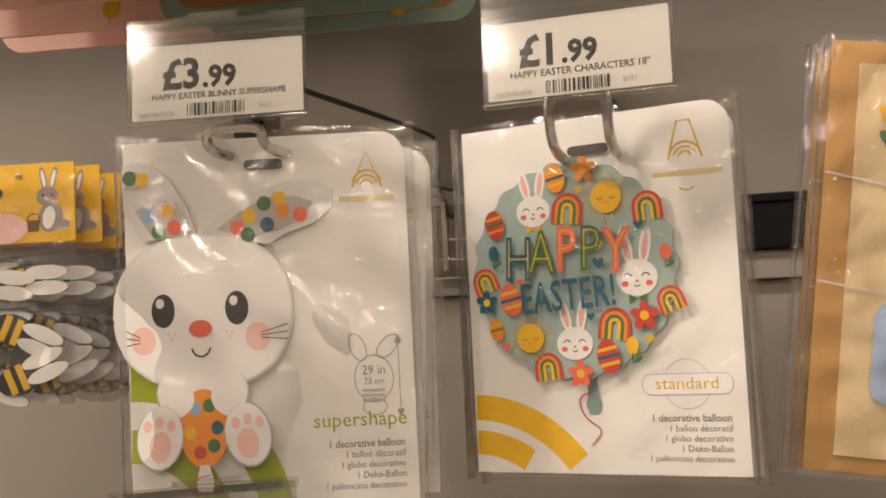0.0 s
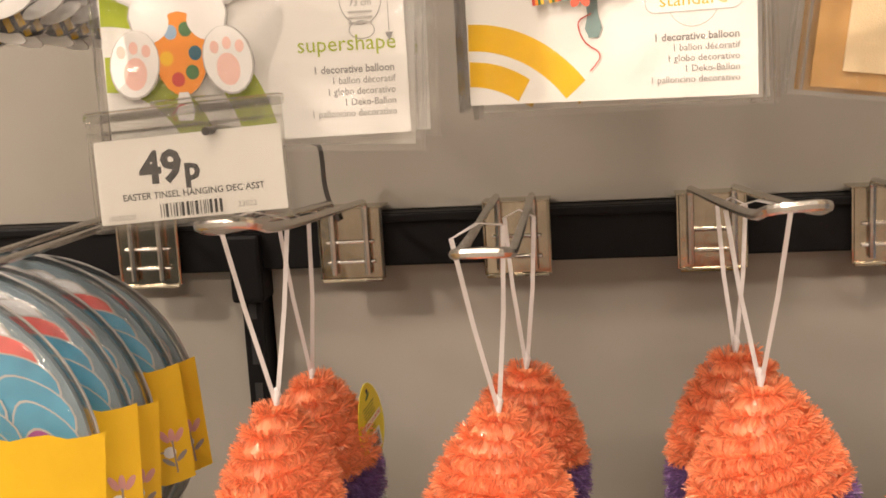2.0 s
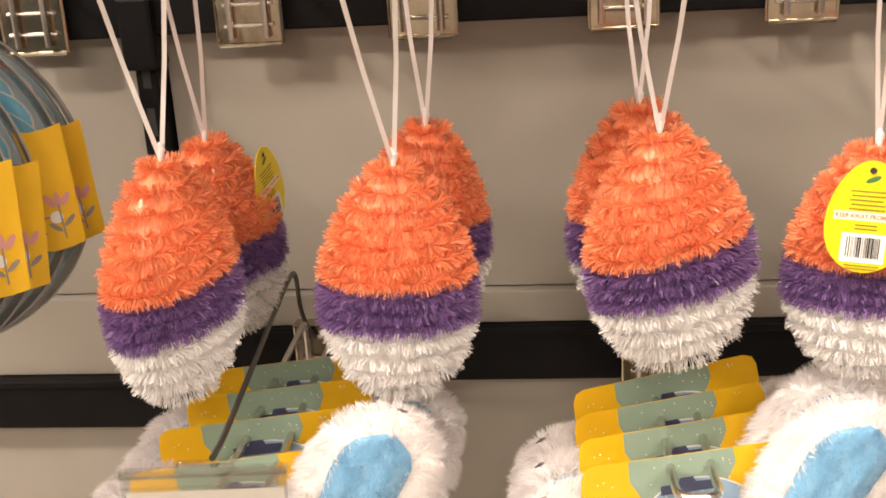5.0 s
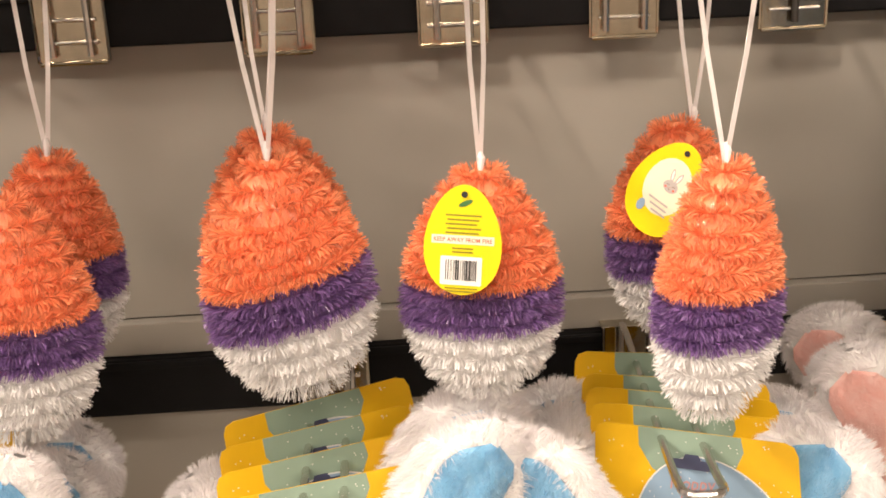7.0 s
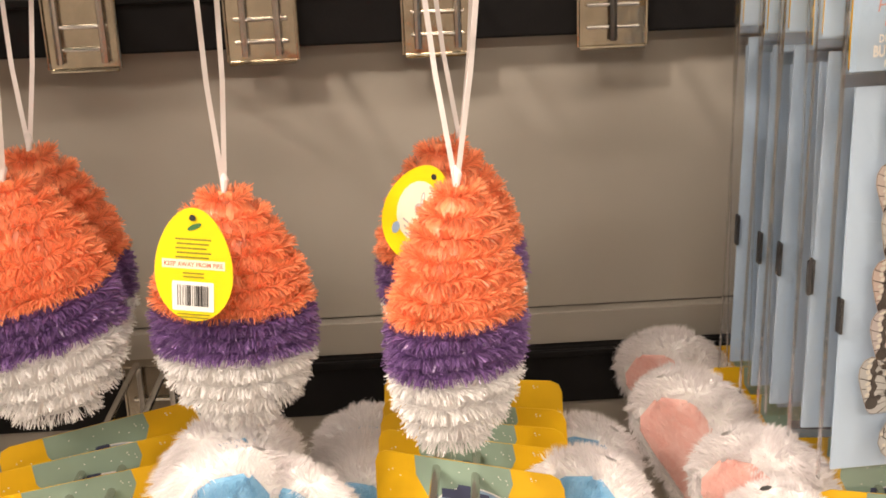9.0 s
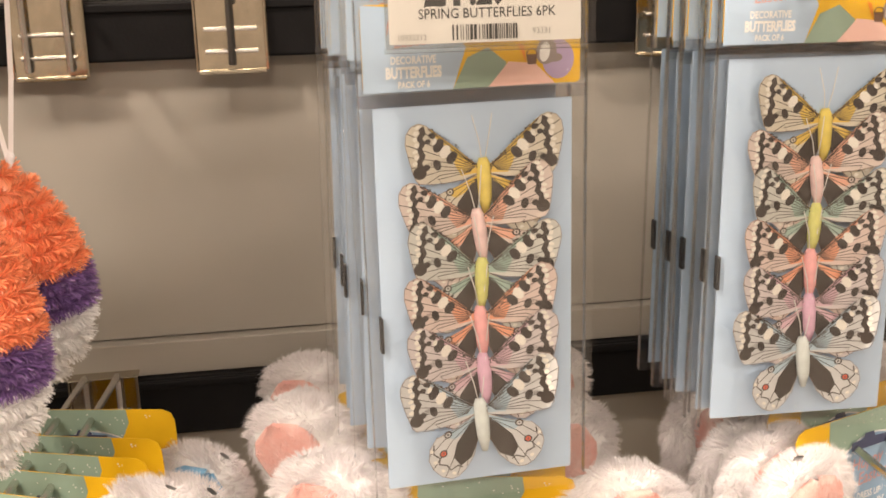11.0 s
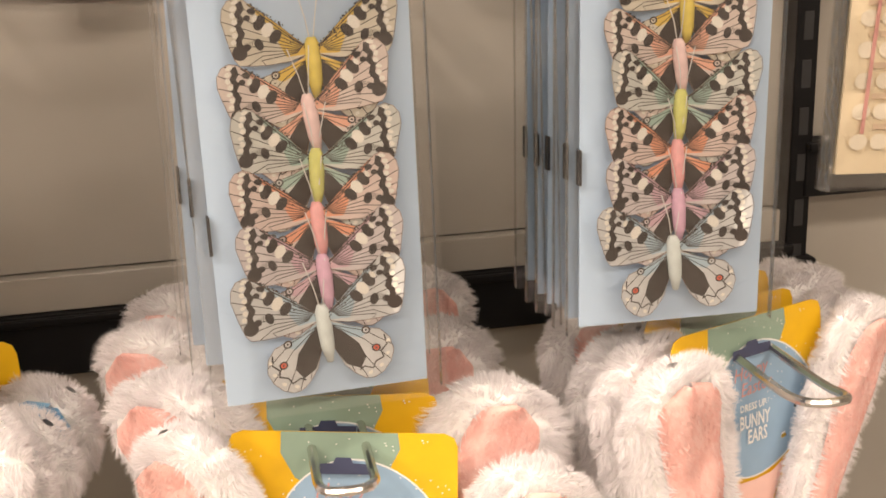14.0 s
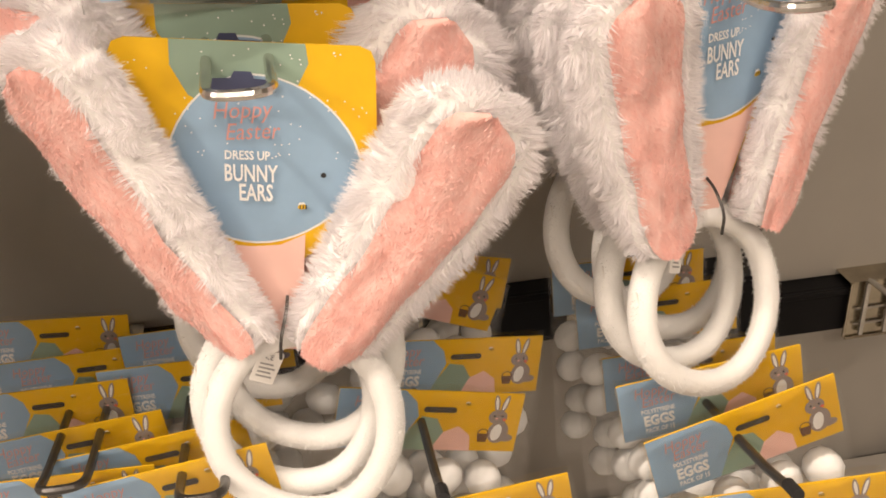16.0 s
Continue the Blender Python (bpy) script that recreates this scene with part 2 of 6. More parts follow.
def tube_bm(pts, r, n=8, bm=None, flat=1.0):
    """A round wire along a line."""
    bm = bm or bmesh.new()
    pts = [Vector(p) for p in pts]
    rings, normal = [], None
    for i, p in enumerate(pts):
        way = (pts[min(i + 1, len(pts) - 1)] - pts[max(i - 1, 0)]).normalized()
        if normal is None:
            normal = way.orthogonal().normalized()
        normal = (normal - way * normal.dot(way)).normalized()
        side = way.cross(normal)
        rr = r[i] if isinstance(r, (list, tuple)) else r
        rings.append([bm.verts.new(p + rr * (math.cos(k * math.tau / n) * normal + flat * math.sin(k * math.tau / n) * side)) for k in range(n)])
    for a, b in zip(rings, rings[1:]):
        for k in range(n):
            bm.faces.new((a[k], a[(k + 1) % n], b[(k + 1) % n], b[k]))
    bm.faces.new(rings[0][::-1])
    bm.faces.new(rings[-1])
    return bm


def ribbon_bm(pts, width, across=(1, 0, 0), thick=0.0004, bm=None):
    """A flat band along a line, with a little thickness."""
    bm = bm or bmesh.new()
    pts = [Vector(p) for p in pts]
    rows = []
    for i, p in enumerate(pts):
        way = (pts[min(i + 1, len(pts) - 1)] - pts[max(i - 1, 0)]).normalized()
        side = Vector(across)
        side = (side - way * side.dot(way)).normalized()
        up = way.cross(side) * thick
        rows.append([bm.verts.new(p + side * width / 2 * a + up * b) for a, b in ((-1, -1), (1, -1), (1, 1), (-1, 1))])
    for a, b in zip(rows, rows[1:]):
        for k in range(4):
            bm.faces.new((a[k], a[(k + 1) % 4], b[(k + 1) % 4], b[k]))
    bm.faces.new(rows[0][::-1])
    bm.faces.new(rows[-1])
    return bm


def round_rect(x0, x1, z0, z1, r=0.0, corners=(1, 1, 1, 1), n=5):
    """Outline of a rectangle; corners: bottom left, bottom right, top right, top left."""
    pts = []
    for (cx, cz, a0), on in zip(((x0 + r, z0 + r, 180), (x1 - r, z0 + r, 270), (x1 - r, z1 - r, 0), (x0 + r, z1 - r, 90)), corners):
        if on and r:
            pts += [(cx + r * math.cos(radians(a0 + 90 * k / n)), cz + r * math.sin(radians(a0 + 90 * k / n))) for k in range(n + 1)]
        else:
            pts.append((x0 if a0 in (180, 90) else x1, z0 if a0 in (180, 270) else z1))
    return pts


def oval(cx, cz, rx, rz, n=24, turn=0.0, power=1.0):
    c, s = math.cos(radians(turn)), math.sin(radians(turn))
    out = []
    for k in range(n):
        a = k * math.tau / n
        x, z = rx * math.copysign(abs(math.cos(a)) ** power, math.cos(a)), rz * math.copysign(abs(math.sin(a)) ** power, math.sin(a))
        out.append((cx + c * x - s * z, cz + s * x + c * z))
    return out


def slab_bm(outline, y0, y1, hole=None):
    """A flat sheet of that outline in the upright plane, from y0 (front) to y1 (back)."""
    bm = bmesh.new()
    front = [bm.verts.new((x, y0, z)) for x, z in outline]
    back = [bm.verts.new((x, y1, z)) for x, z in outline]
    bm.faces.new(front)
    bm.faces.new(back[::-1])
    for k in range(len(front)):
        j = (k + 1) % len(front)
        bm.faces.new((front[j], front[k], back[k], back[j]))
    bmesh.ops.recalc_face_normals(bm, faces=bm.faces[:])
    return bm


def bent_card_bm(x0, x1, z0, z1, bow, thick=0.0006, n=10):
    """A sheet bowed about its upright middle."""
    bm = bmesh.new()
    rows = []
    for y in (0.0, thick):
        rows.append([[bm.verts.new((x0 + (x1 - x0) * i / n, y + bow * (4 * (i / n - 0.5) ** 2 - 1), z + 0.0022 * math.sin(i * 1.9))) for i in range(n + 1)] for z in (z0, z1)])
    for r, flip in ((rows[0], 1), (rows[1], -1)):
        for i in range(n):
            bm.faces.new((r[0][i], r[0][i + 1], r[1][i + 1], r[1][i])[::flip])
    return bm


class Art:
    """Flat printed shapes on an upright sheet, one mesh with its inks; each shape lies a hair in front of the one before."""

    def __init__(self, y=-0.0004, step=0.00003):
        self.verts, self.faces, self.fm, self.mats, self.y, self.step = [], [], [], [], y, step

    def slot(self, mat):
        if mat not in self.mats:
            self.mats.append(mat)
        return self.mats.index(mat)

    def poly(self, pts, mat):
        self.y -= self.step
        b = len(self.verts)
        self.verts += [(x, self.y, z) for x, z in pts]
        area = sum(p[0] * q[1] - q[0] * p[1] for p, q in zip(pts, pts[1:] + pts[:1]))
        idx = list(range(b, b + len(pts)))
        self.faces.append(idx if area > 0 else idx[::-1])
        self.fm.append(self.slot(mat))
        return self

    def oval(self, cx, cz, rx, rz, mat, turn=0.0, n=20, power=1.0):
        return self.poly(oval(cx, cz, rx, rz, n, turn, power), mat)

    def rect(self, x0, x1, z0, z1, mat, r=0.0):
        return self.poly(round_rect(x0, x1, z0, z1, r), mat)

    def stroke(self, pts, w, mat, closed=False):
        pts = [Vector(p) for p in pts]
        if closed:
            pts = pts + [pts[0]]
        self.y -= self.step
        b, n = len(self.verts), len(pts)
        for i, p in enumerate(pts):
            way = pts[min(i + 1, n - 1)] - pts[max(i - 1, 0)]
            if closed and i in (0, n - 1):
                way = pts[1] - pts[-2]
            side = Vector((-way.y, way.x)).normalized() * w / 2
            self.verts += [(p.x + side.x, self.y, p.y + side.y), (p.x - side.x, self.y, p.y - side.y)]
        for i in range(n - 1):
            self.faces.append([b + 2 * i, b + 2 * i + 1, b + 2 * i + 3, b + 2 * i + 2])
            self.fm.append(self.slot(mat))
        return self

    def arc(self, cx, cz, r, w, a0, a1, mat, n=16, squash=1.0):
        return self.stroke([(cx + r * math.cos(radians(a0 + (a1 - a0) * k / n)), cz + squash * r * math.sin(radians(a0 + (a1 - a0) * k / n))) for k in range(n + 1)], w, mat)

    def text(self, words, x, z, size, mat, align="CENTER", bold=0.0, shear=0.0, turn=0.0, wide=1.0):
        cu = bpy.data.curves.new("writing", "FONT")
        cu.body, cu.size, cu.align_x, cu.shear, cu.offset, cu.resolution_u = words, size, align, shear, bold, 2
        ob = bpy.data.objects.new("writing", cu)
        me = ob.to_mesh()
        self.y -= self.step
        b = len(self.verts)
        c, s = math.cos(radians(turn)), math.sin(radians(turn))
        for v in me.vertices:
            px, pz = v.co.x * wide, v.co.y
            self.verts.append((x + c * px - s * pz, self.y, z + s * px + c * pz))
        for p in me.polygons:
            self.faces.append([b + k for k in p.vertices])
            self.fm.append(self.slot(mat))
        ob.to_mesh_clear()
        bpy.data.objects.remove(ob)
        bpy.data.curves.remove(cu)
        return self

    def build(self, name, parent, label="", shape=None):
        verts = [shape(*v) for v in self.verts] if shape else self.verts
        return link_mesh(name, verts, self.faces, self.mats, parent, label, self.fm)


def sheet(name, x0, x1, z0, z1, y, mat, parent, wave=0.0008, nx=14, nz=18, seed=1.0, label="", puff=0.0):
    """A slack sheet of film, with waves in it."""
    verts, faces = [], []
    for j in range(nz + 1):
        for i in range(nx + 1):
            x, z = x0 + (x1 - x0) * i / nx, z0 + (z1 - z0) * j / nz
            verts.append((x, y - puff * max(0.0, math.sin(math.pi * (x - x0) / (x1 - x0))) ** 0.7 * max(0.0, math.sin(math.pi * (z - z0) / (z1 - z0))) ** 0.5 + wave * (1.7 * noise.noise(Vector((x * 26 + z * 14 + seed, z * 15 - x * 6, seed))) if puff > 0.005 else noise.noise(Vector((x * 45 + seed, z * 45, seed)))) + (0.10 if puff > 0.005 else 0.6) * wave * noise.noise(Vector((x * 140, z * 140, seed))), z))
    for j in range(nz):
        for i in range(nx):
            a = j * (nx + 1) + i
            faces.append([a, a + 1, a + nx + 2, a + nx + 1])
    return link_mesh(name, verts, faces, [mat], parent, label, smooth=True)


def barcode(art, x0, x1, z0, z1, rng, bars=26, mat=None):
    x, w = x0, (x1 - x0) / bars
    while x < x1 - w:
        b = w * rng.choice((0.35, 0.35, 0.7, 1.1))
        art.rect(x, min(x + b, x1), z0, z1, mat or BLACK_INK)
        x += b + w * rng.choice((0.35, 0.5, 0.9))


# ---- the setting ----
RAIL_Y, PANEL_Y = 0.995, 1.020


def setting(name, bm, mat, label, category, smooth=False):
    me = bpy.data.meshes.new(name)
    bm.to_mesh(me)
    bm.free()
    me.materials.append(mat)
    return tagged(new(name, me), label, category, kind="structure")


setting("floor", box_bm(-3.5, 5.0, -3.6, 1.2, -0.05, 0.0), FLOOR_M, "pale worn vinyl shop floor", "floor")
setting("ceiling", box_bm(-3.5, 5.0, -3.6, 1.2, 3.0, 3.06), CEIL_M, "plain white shop ceiling", "ceiling")
setting("wall_behind", box_bm(-3.5, 5.0, -3.66, -3.6, 0.0, 3.0), OPPOSITE, "plain beige wall across the aisle", "wall")
setting("wall_left", box_bm(-3.56, -3.5, -3.6, 1.2, 0.0, 3.0), OPPOSITE, "plain beige end wall of the aisle", "wall")
setting("wall_right", box_bm(5.0, 5.06, -3.6, 1.2, 0.0, 3.0), OPPOSITE, "plain beige end wall of the aisle", "wall")
setting("wall_core", box_bm(-3.5, 5.0, 1.04, 1.2, 0.0, 3.0), PANEL, "solid core behind the display panels", "wall")

# bays: left end, right end, rail spans (bottom, top), seam heights under or over the rails
BAYS = [(-1.50, 0.066, [(1.91, 1.96), (1.484, 1.538), (1.158, 1.212), (0.738, 0.797), (0.37, 0.43)], 0.0),
        (0.096, 1.690, [(1.91, 1.96), (1.484, 1.538), (1.159, 1.212), (0.790, 0.850), (0.388, 0.451)], 0.0),
        (1.722, 3.30, [(1.91, 1.96), (1.484, 1.538), (1.158, 1.212), (0.898, 0.956), (0.350, 0.408)], 0.0)]
for bx0, bx1, spans, _ in BAYS:
    bay = new("display_wall")
    tagged(bay, "grey-beige shop display wall of panels and black rails", "display wall", kind="structure")
    edges = [0.10] + [z for span in spans[::-1] for z in span] + [2.30]
    for lo, hi in zip(edges[::2], edges[1::2]):
        cuts = [lo, hi]
        if abs(hi - 1.1585) < 0.01:
            cuts = [lo, 0.885, hi] if lo < 0.87 else [lo, hi]
        elif abs(hi - 1.484) < 0.01:
            cuts = [lo, hi - 0.029, hi]
        for a, b in zip(cuts, cuts[1:]):
            front = PANEL_Y - 0.014 if b - a < 0.1 else PANEL_Y
            part("panel", box_bm(bx0, bx1, front, 1.039, a + 0.0006, b - 0.0006, 0.0012), PANEL, bay)
    for lo, hi in spans:
        rail = part("rail", box_bm(bx0 - 0.012, bx1 + 0.012, RAIL_Y, 1.034, lo, hi, 0.0025), RAIL, bay, "black steel rail")
        part("rail_lip", box_bm(bx0 - 0.010, bx1 + 0.010, RAIL_Y - 0.004, RAIL_Y + 0.004, hi - 0.009, hi - 0.001, 0.0015), RAIL, bay)

for px0, px1 in ((0.070, 0.092), (1.694, 1.718), (-1.53, -1.505), (3.305, 3.33)):
    post = new("upright_post")
    tagged(post, "black slotted steel upright between two bays", "post", kind="structure")
    part("channel", box_bm(px0, px1, 0.998, 1.038, 0.02, 2.3, 0.002), RAIL, post)
    for k in range(46):
        part("slot", box_bm(px0 + 0.007, px1 - 0.007, 0.9972, 0.9992, 0.10 + k * 0.048, 0.128 + k * 0.048), RUBBER, post)
    for z in (1.538, 1.212, 0.850, 0.451):
        part("rail_clamp", box_bm(px0 - 0.006, px1 + 0.006, 0.985, 1.03, z - 0.085, z - 0.015, 0.004), RAIL, post)

base = tagged(new("base_shelf"), "low beige base shelf under the display wall", "shelf", kind="structure")
part("deck", box_bm(-1.5, 3.3, 0.55, 1.0, 0.12, 0.15, 0.003), PANEL, base)
part("kick", box_bm(-1.5, 3.3, 0.60, 0.62, 0.0, 0.119), RAIL, base)
# unseen shelf, added to keep the near lamps off the upper wall
shade_shelf = tagged(new("shade_shelf"), "plain beige unseen shelf added above the display wall to shade its upper part", "shelf", kind="structure")
part("deck", box_bm(-1.5, 3.3, 0.56, 1.005, 2.10, 2.13, 0.003), PANEL, shade_shelf)
part("front_lip", box_bm(-1.5, 3.3, 0.545, 0.559, 2.08, 2.15, 0.003), PANEL, shade_shelf)
for px, py, watts in PANELS:
    lamp = thing("ceiling_light", "long white ceiling light with a glowing diffuser", "light", "ceiling lights", pose(px, py, 2.985))
    part("housing", box_bm(-0.63, 0.63, -0.11, 0.11, 0.0, 0.014, 0.002), CEIL_M, lamp)
    part("diffuser", box_bm(-0.60, 0.60, -0.09, 0.09, -0.006, -0.001), LAMP_GLOW, lamp)
for eye, aim in SPOTS:
    lamp = thing("ceiling_spotlight", "white ceiling spotlight aimed at the display wall", "spotlight", "ceiling spotlights", look(eye, aim))
    part("can", tube_bm([(0, 0, 0.235), (0, 0, 0.230), (0, 0, 0.12), (0, 0, 0.115)], [0.030, 0.055, 0.062, 0.060], 20), CEIL_M, lamp, "white metal lamp head")
    part("lens", tube_bm([(0, 0, 0.114), (0, 0, 0.110)], 0.050, 20), LAMP_GLOW, lamp, "glowing lens")
    up = look(eye, aim).to_3x3().inverted() @ Vector((0, 0, 1))
    top = (2.999 - (Matrix(look(eye, aim)) @ Vector((0, 0, 0.20))).z)
    part("stem", tube_bm([Vector((0, 0, 0.20)), Vector((0, 0, 0.20)) + up * top], 0.010, 10), CEIL_M, lamp)


# ---- hooks ----
def display_hook(x, rail_top, tip, gap=0.028, kind="loop", arm=None, lift=0.008, skew=0.0, wide=0.066, upturn=0.0, group="display hooks on the rails", wire=CHROME):
    """A zinc clip over the rail with welded wires. tip: (x, y, z) of the front end, in the world. arm: height of a label arm over the prong."""
    words = {"loop": "double-wire chrome hook with a zinc clip", "single": "single dark wire hook with a zinc clip"}[kind]
    ob = thing("display_hook", words + (" and a label arm" if arm else ""), "display hook", group, pose(x, RAIL_Y, rail_top))
    t = Vector(tip) - Vector((x, RAIL_Y, rail_top))
    h = wide / 2
    bm = box_bm(-h, h, -0.0075, -0.0055, -0.064, 0.008, 0.0009)
    part("clip_plate", bm, ZINC, ob, "zinc-plated rail clip")
    part("clip_top", box_bm(-h, h, -0.0075, 0.030, 0.0062, 0.0082, 0.0006), ZINC, ob)
    part("clip_lip", tube_bm([(-h + 0.003, -0.0085, -0.0645), (h - 0.003, -0.0085, -0.0645)], 0.0022, 8), ZINC, ob)
    for side in (-h + 0.0016, h - 0.0016):
        part("clip_flange", tube_bm([(side, -0.0078, -0.063), (side, -0.0078, 0.007)], 0.0016, 6), ZINC, ob)
    for z in (-0.026, -0.046):
        part("cross_wire", tube_bm([(-h * 0.72, -0.0095, z), (h * 0.72, -0.0095, z)], 0.0019), CHROME, ob)
    r, zt = 0.0034, 0.014
    if kind == "loop":
        g = gap / 2
        s = Vector((math.cos(skew), math.sin(skew), 0)) * g
        mid = t.lerp(Vector((0, 0, zt)), 0.12)
        line = [(-g, -0.013, -0.058), (-g, -0.013, 0.0), (-g, -0.014, zt), (-g, -0.03, zt + 0.001), mid - s + Vector((0, 0, -lift)), *([t - s] if upturn else []), t - s + Vector((0, 0, upturn)), t + s + Vector((0, 0, upturn)), *([t + s] if upturn else []),
                mid + s + Vector((0, 0, -lift)), (g, -0.03, zt + 0.001), (g, -0.014, zt), (g, -0.013, 0.0), (g, -0.013, -0.058)]
        part("prong", tube_bm(rounded(line, 3), r), wire, ob)
    else:
        mid = t.lerp(Vector((0, 0, zt)), 0.12)
        line = [(0, -0.013, -0.058), (0, -0.013, 0.0), (0, -0.014, zt), (0, -0.03, zt + 0.001), mid + Vector((0, 0, -lift)), t]
        part("prong", tube_bm(rounded(line, 3), r), wire, ob)
        part("prong_tip", tube_bm([t - (t - mid).normalized() * 0.012, t + (t - mid).normalized() * 0.004], 0.0044, 10), RUBBER, ob, "black rubber tip")
    if arm:
        ax = -gap / 2 - 0.004 if kind == "loop" else -0.008
        end = Vector((t.x, t.y - 0.01, t.z + arm))
        line = [(ax + 0.012, -0.012, -0.004), (ax, -0.014, 0.024), (ax, -0.016, 0.070), (ax, -0.04, 0.076), end + Vector((0, 0.03, 0.0)), end]
        part("label_arm", tube_bm(rounded(line, 3), 0.0024), DARK_WIRE, ob, "dark wire label arm")
    return ob


def price_label(m, price, pence, words, code, ref, seed, blank=False, w=0.108, h=0.053, top=0.009):
    """A paper price card in a clear flip-up holder; the origin is the middle of its upper edge."""
    rng = random.Random(seed)
    ob = thing("price_label", "white paper price card in a clear plastic holder, " + (price + pence).strip(), "price label", "price labels", m)
    card = part("card", slab_bm(round_rect(-w / 2, w / 2, -h, -0.006, 0.001), -0.0006, 0.0), LABEL_CARD, ob, "printed white paper card")
    part("holder_back", slab_bm(round_rect(-w / 2 - 0.002, w / 2 + 0.002, -h - 0.002, top, 0.002), 0.0004, 0.0014), ACRYLIC, ob)
    part("holder_front", slab_bm(round_rect(-w / 2 - 0.0025, w / 2 + 0.0025, -h - 0.0025, top, 0.002), -0.0028, -0.0020), ACRYLIC, ob, "clear plastic cover")
    part("holder_lip", box_bm(-w / 2 - 0.003, w / 2 + 0.003, -0.0050, 0.004, top - 0.0045, top + 0.0015, 0.0012), ACRYLIC, ob)
    part("holder_rib", box_bm(-w / 2 - 0.003, w / 2 + 0.003, -0.0042, -0.0029, -0.003, -0.0012, 0.0005), ACRYLIC, ob)
    part("holder_clip", box_bm(-0.018, 0.022, -0.003, 0.007, top + 0.0016, top + 0.0046, 0.001), ACRYLIC, ob)
    part("holder_foot", box_bm(-w / 2 - 0.003, w / 2 + 0.003, -0.004, 0.002, -h - 0.0045, -h - 0.002, 0.0008), ACRYLIC, ob)
    art = Art(-0.0007)
    if blank:
        art.rect(-0.026, 0.016, -0.034, -0.016, BLACK_INK).rect(-0.036, 0.034, -0.0405, -0.0365, GREY_INK)
    elif pence.startswith("."):
        art.text(price, -0.010, -0.0335, 0.0262, BLACK_INK, "RIGHT", 0.0009, wide=0.92)
        art.text(pence, -0.009, -0.0335, 0.0185, BLACK_INK, "LEFT", 0.0007, wide=0.95)
    else:
        art.text(price, -0.004, -0.0315, 0.0245, BLACK_INK, "RIGHT", 0.0009)
        art.text(pence, -0.003, -0.0315, 0.0185, BLACK_INK, "LEFT", 0.0007)
    size = min(0.0072, 0.0072 * 24 / max(len(words), 1) * 0.92)
    if not blank:
        art.text(words, 0.001, -0.0405, size, BLACK_INK, bold=0.00005, wide=0.95)
    barcode(art, -0.019, 0.019, -h + 0.0015, -h + 0.0092, rng)
    if not blank:
        art.text(code, -w / 2 + 0.004, -h + 0.002, 0.0042, GREY_INK, "LEFT")
        art.text(ref, w / 2 - 0.028, -h + 0.0035, 0.0044, GREY_INK, "LEFT")
    art.build("print", card, "black printed price and barcode")
    return ob


# ---- small drawn figures, shared by several prints ----
def draw_rabbit(a, x, z, s, coat, inner, face=True, basket=False, bow=None):
    """A standing or portrait rabbit; s: its head's width."""
    for sx, tilt in ((-1, 14), (1, -10)):
        a.oval(x + sx * 0.24 * s, z + 0.75 * s, 0.15 * s, 0.46 * s, coat, tilt)
        a.oval(x + sx * 0.24 * s, z + 0.75 * s, 0.07 * s, 0.33 * s, inner, tilt)
    a.oval(x, z, 0.52 * s, 0.44 * s, coat)
    if face:
        for sx in (-1, 1):
            a.arc(x + sx * 0.22 * s, z + 0.0 * s, 0.10 * s, 0.035 * s, 20, 160, BROWN, 8)
            a.oval(x + sx * 0.30 * s, z - 0.14 * s, 0.09 * s, 0.07 * s, CORAL)
        a.oval(x, z - 0.08 * s, 0.045 * s, 0.035 * s, CORAL, n=10)
        a.arc(x, z - 0.14 * s, 0.07 * s, 0.03 * s, 200, 340, BROWN, 8)
    if bow:
        for sx in (-1, 1):
            a.poly([(x, z - 0.5 * s), (x + sx * 0.22 * s, z - 0.38 * s), (x + sx * 0.22 * s, z - 0.62 * s)], bow)


def draw_full_rabbit(a, x, z, s):
    """A grey rabbit on its feet with a basket; s: its whole height."""
    for dx, tilt in ((-0.06, 10), (0.10, -14)):
        a.oval(x + dx * s, z + 0.36 * s, 0.055 * s, 0.19 * s, RABBIT, tilt)
        a.oval(x + dx * s, z + 0.36 * s, 0.028 * s, 0.14 * s, WHITE, tilt)
    a.oval(x + 0.05 * s, z - 0.24 * s, 0.20 * s, 0.24 * s, RABBIT, -12)
    a.oval(x + 0.22 * s, z - 0.36 * s, 0.14 * s, 0.08 * s, RABBIT)
    a.oval(x + 0.02 * s, z - 0.25 * s, 0.10 * s, 0.18 * s, WHITE, -10)
    a.oval(x, z + 0.08 * s, 0.18 * s, 0.15 * s, RABBIT)
    a.oval(x - 0.07 * s, z + 0.10 * s, 0.022 * s, 0.022 * s, BLACK_INK, n=8).oval(x + 0.08 * s, z + 0.10 * s, 0.022 * s, 0.022 * s, BLACK_INK, n=8)
    a.oval(x - 0.02 * s, z + 0.05 * s, 0.03 * s, 0.02 * s, PINK, n=8).oval(x + 0.13 * s, z + 0.03 * s, 0.035 * s, 0.03 * s, CORAL, n=8)
    a.poly([(x - 0.34 * s, z - 0.28 * s), (x - 0.12 * s, z - 0.28 * s), (x - 0.15 * s, z - 0.46 * s), (x - 0.31 * s, z - 0.46 * s)], BROWN)
    a.arc(x - 0.23 * s, z - 0.28 * s, 0.10 * s, 0.02 * s, 0, 180, BROWN, 8)


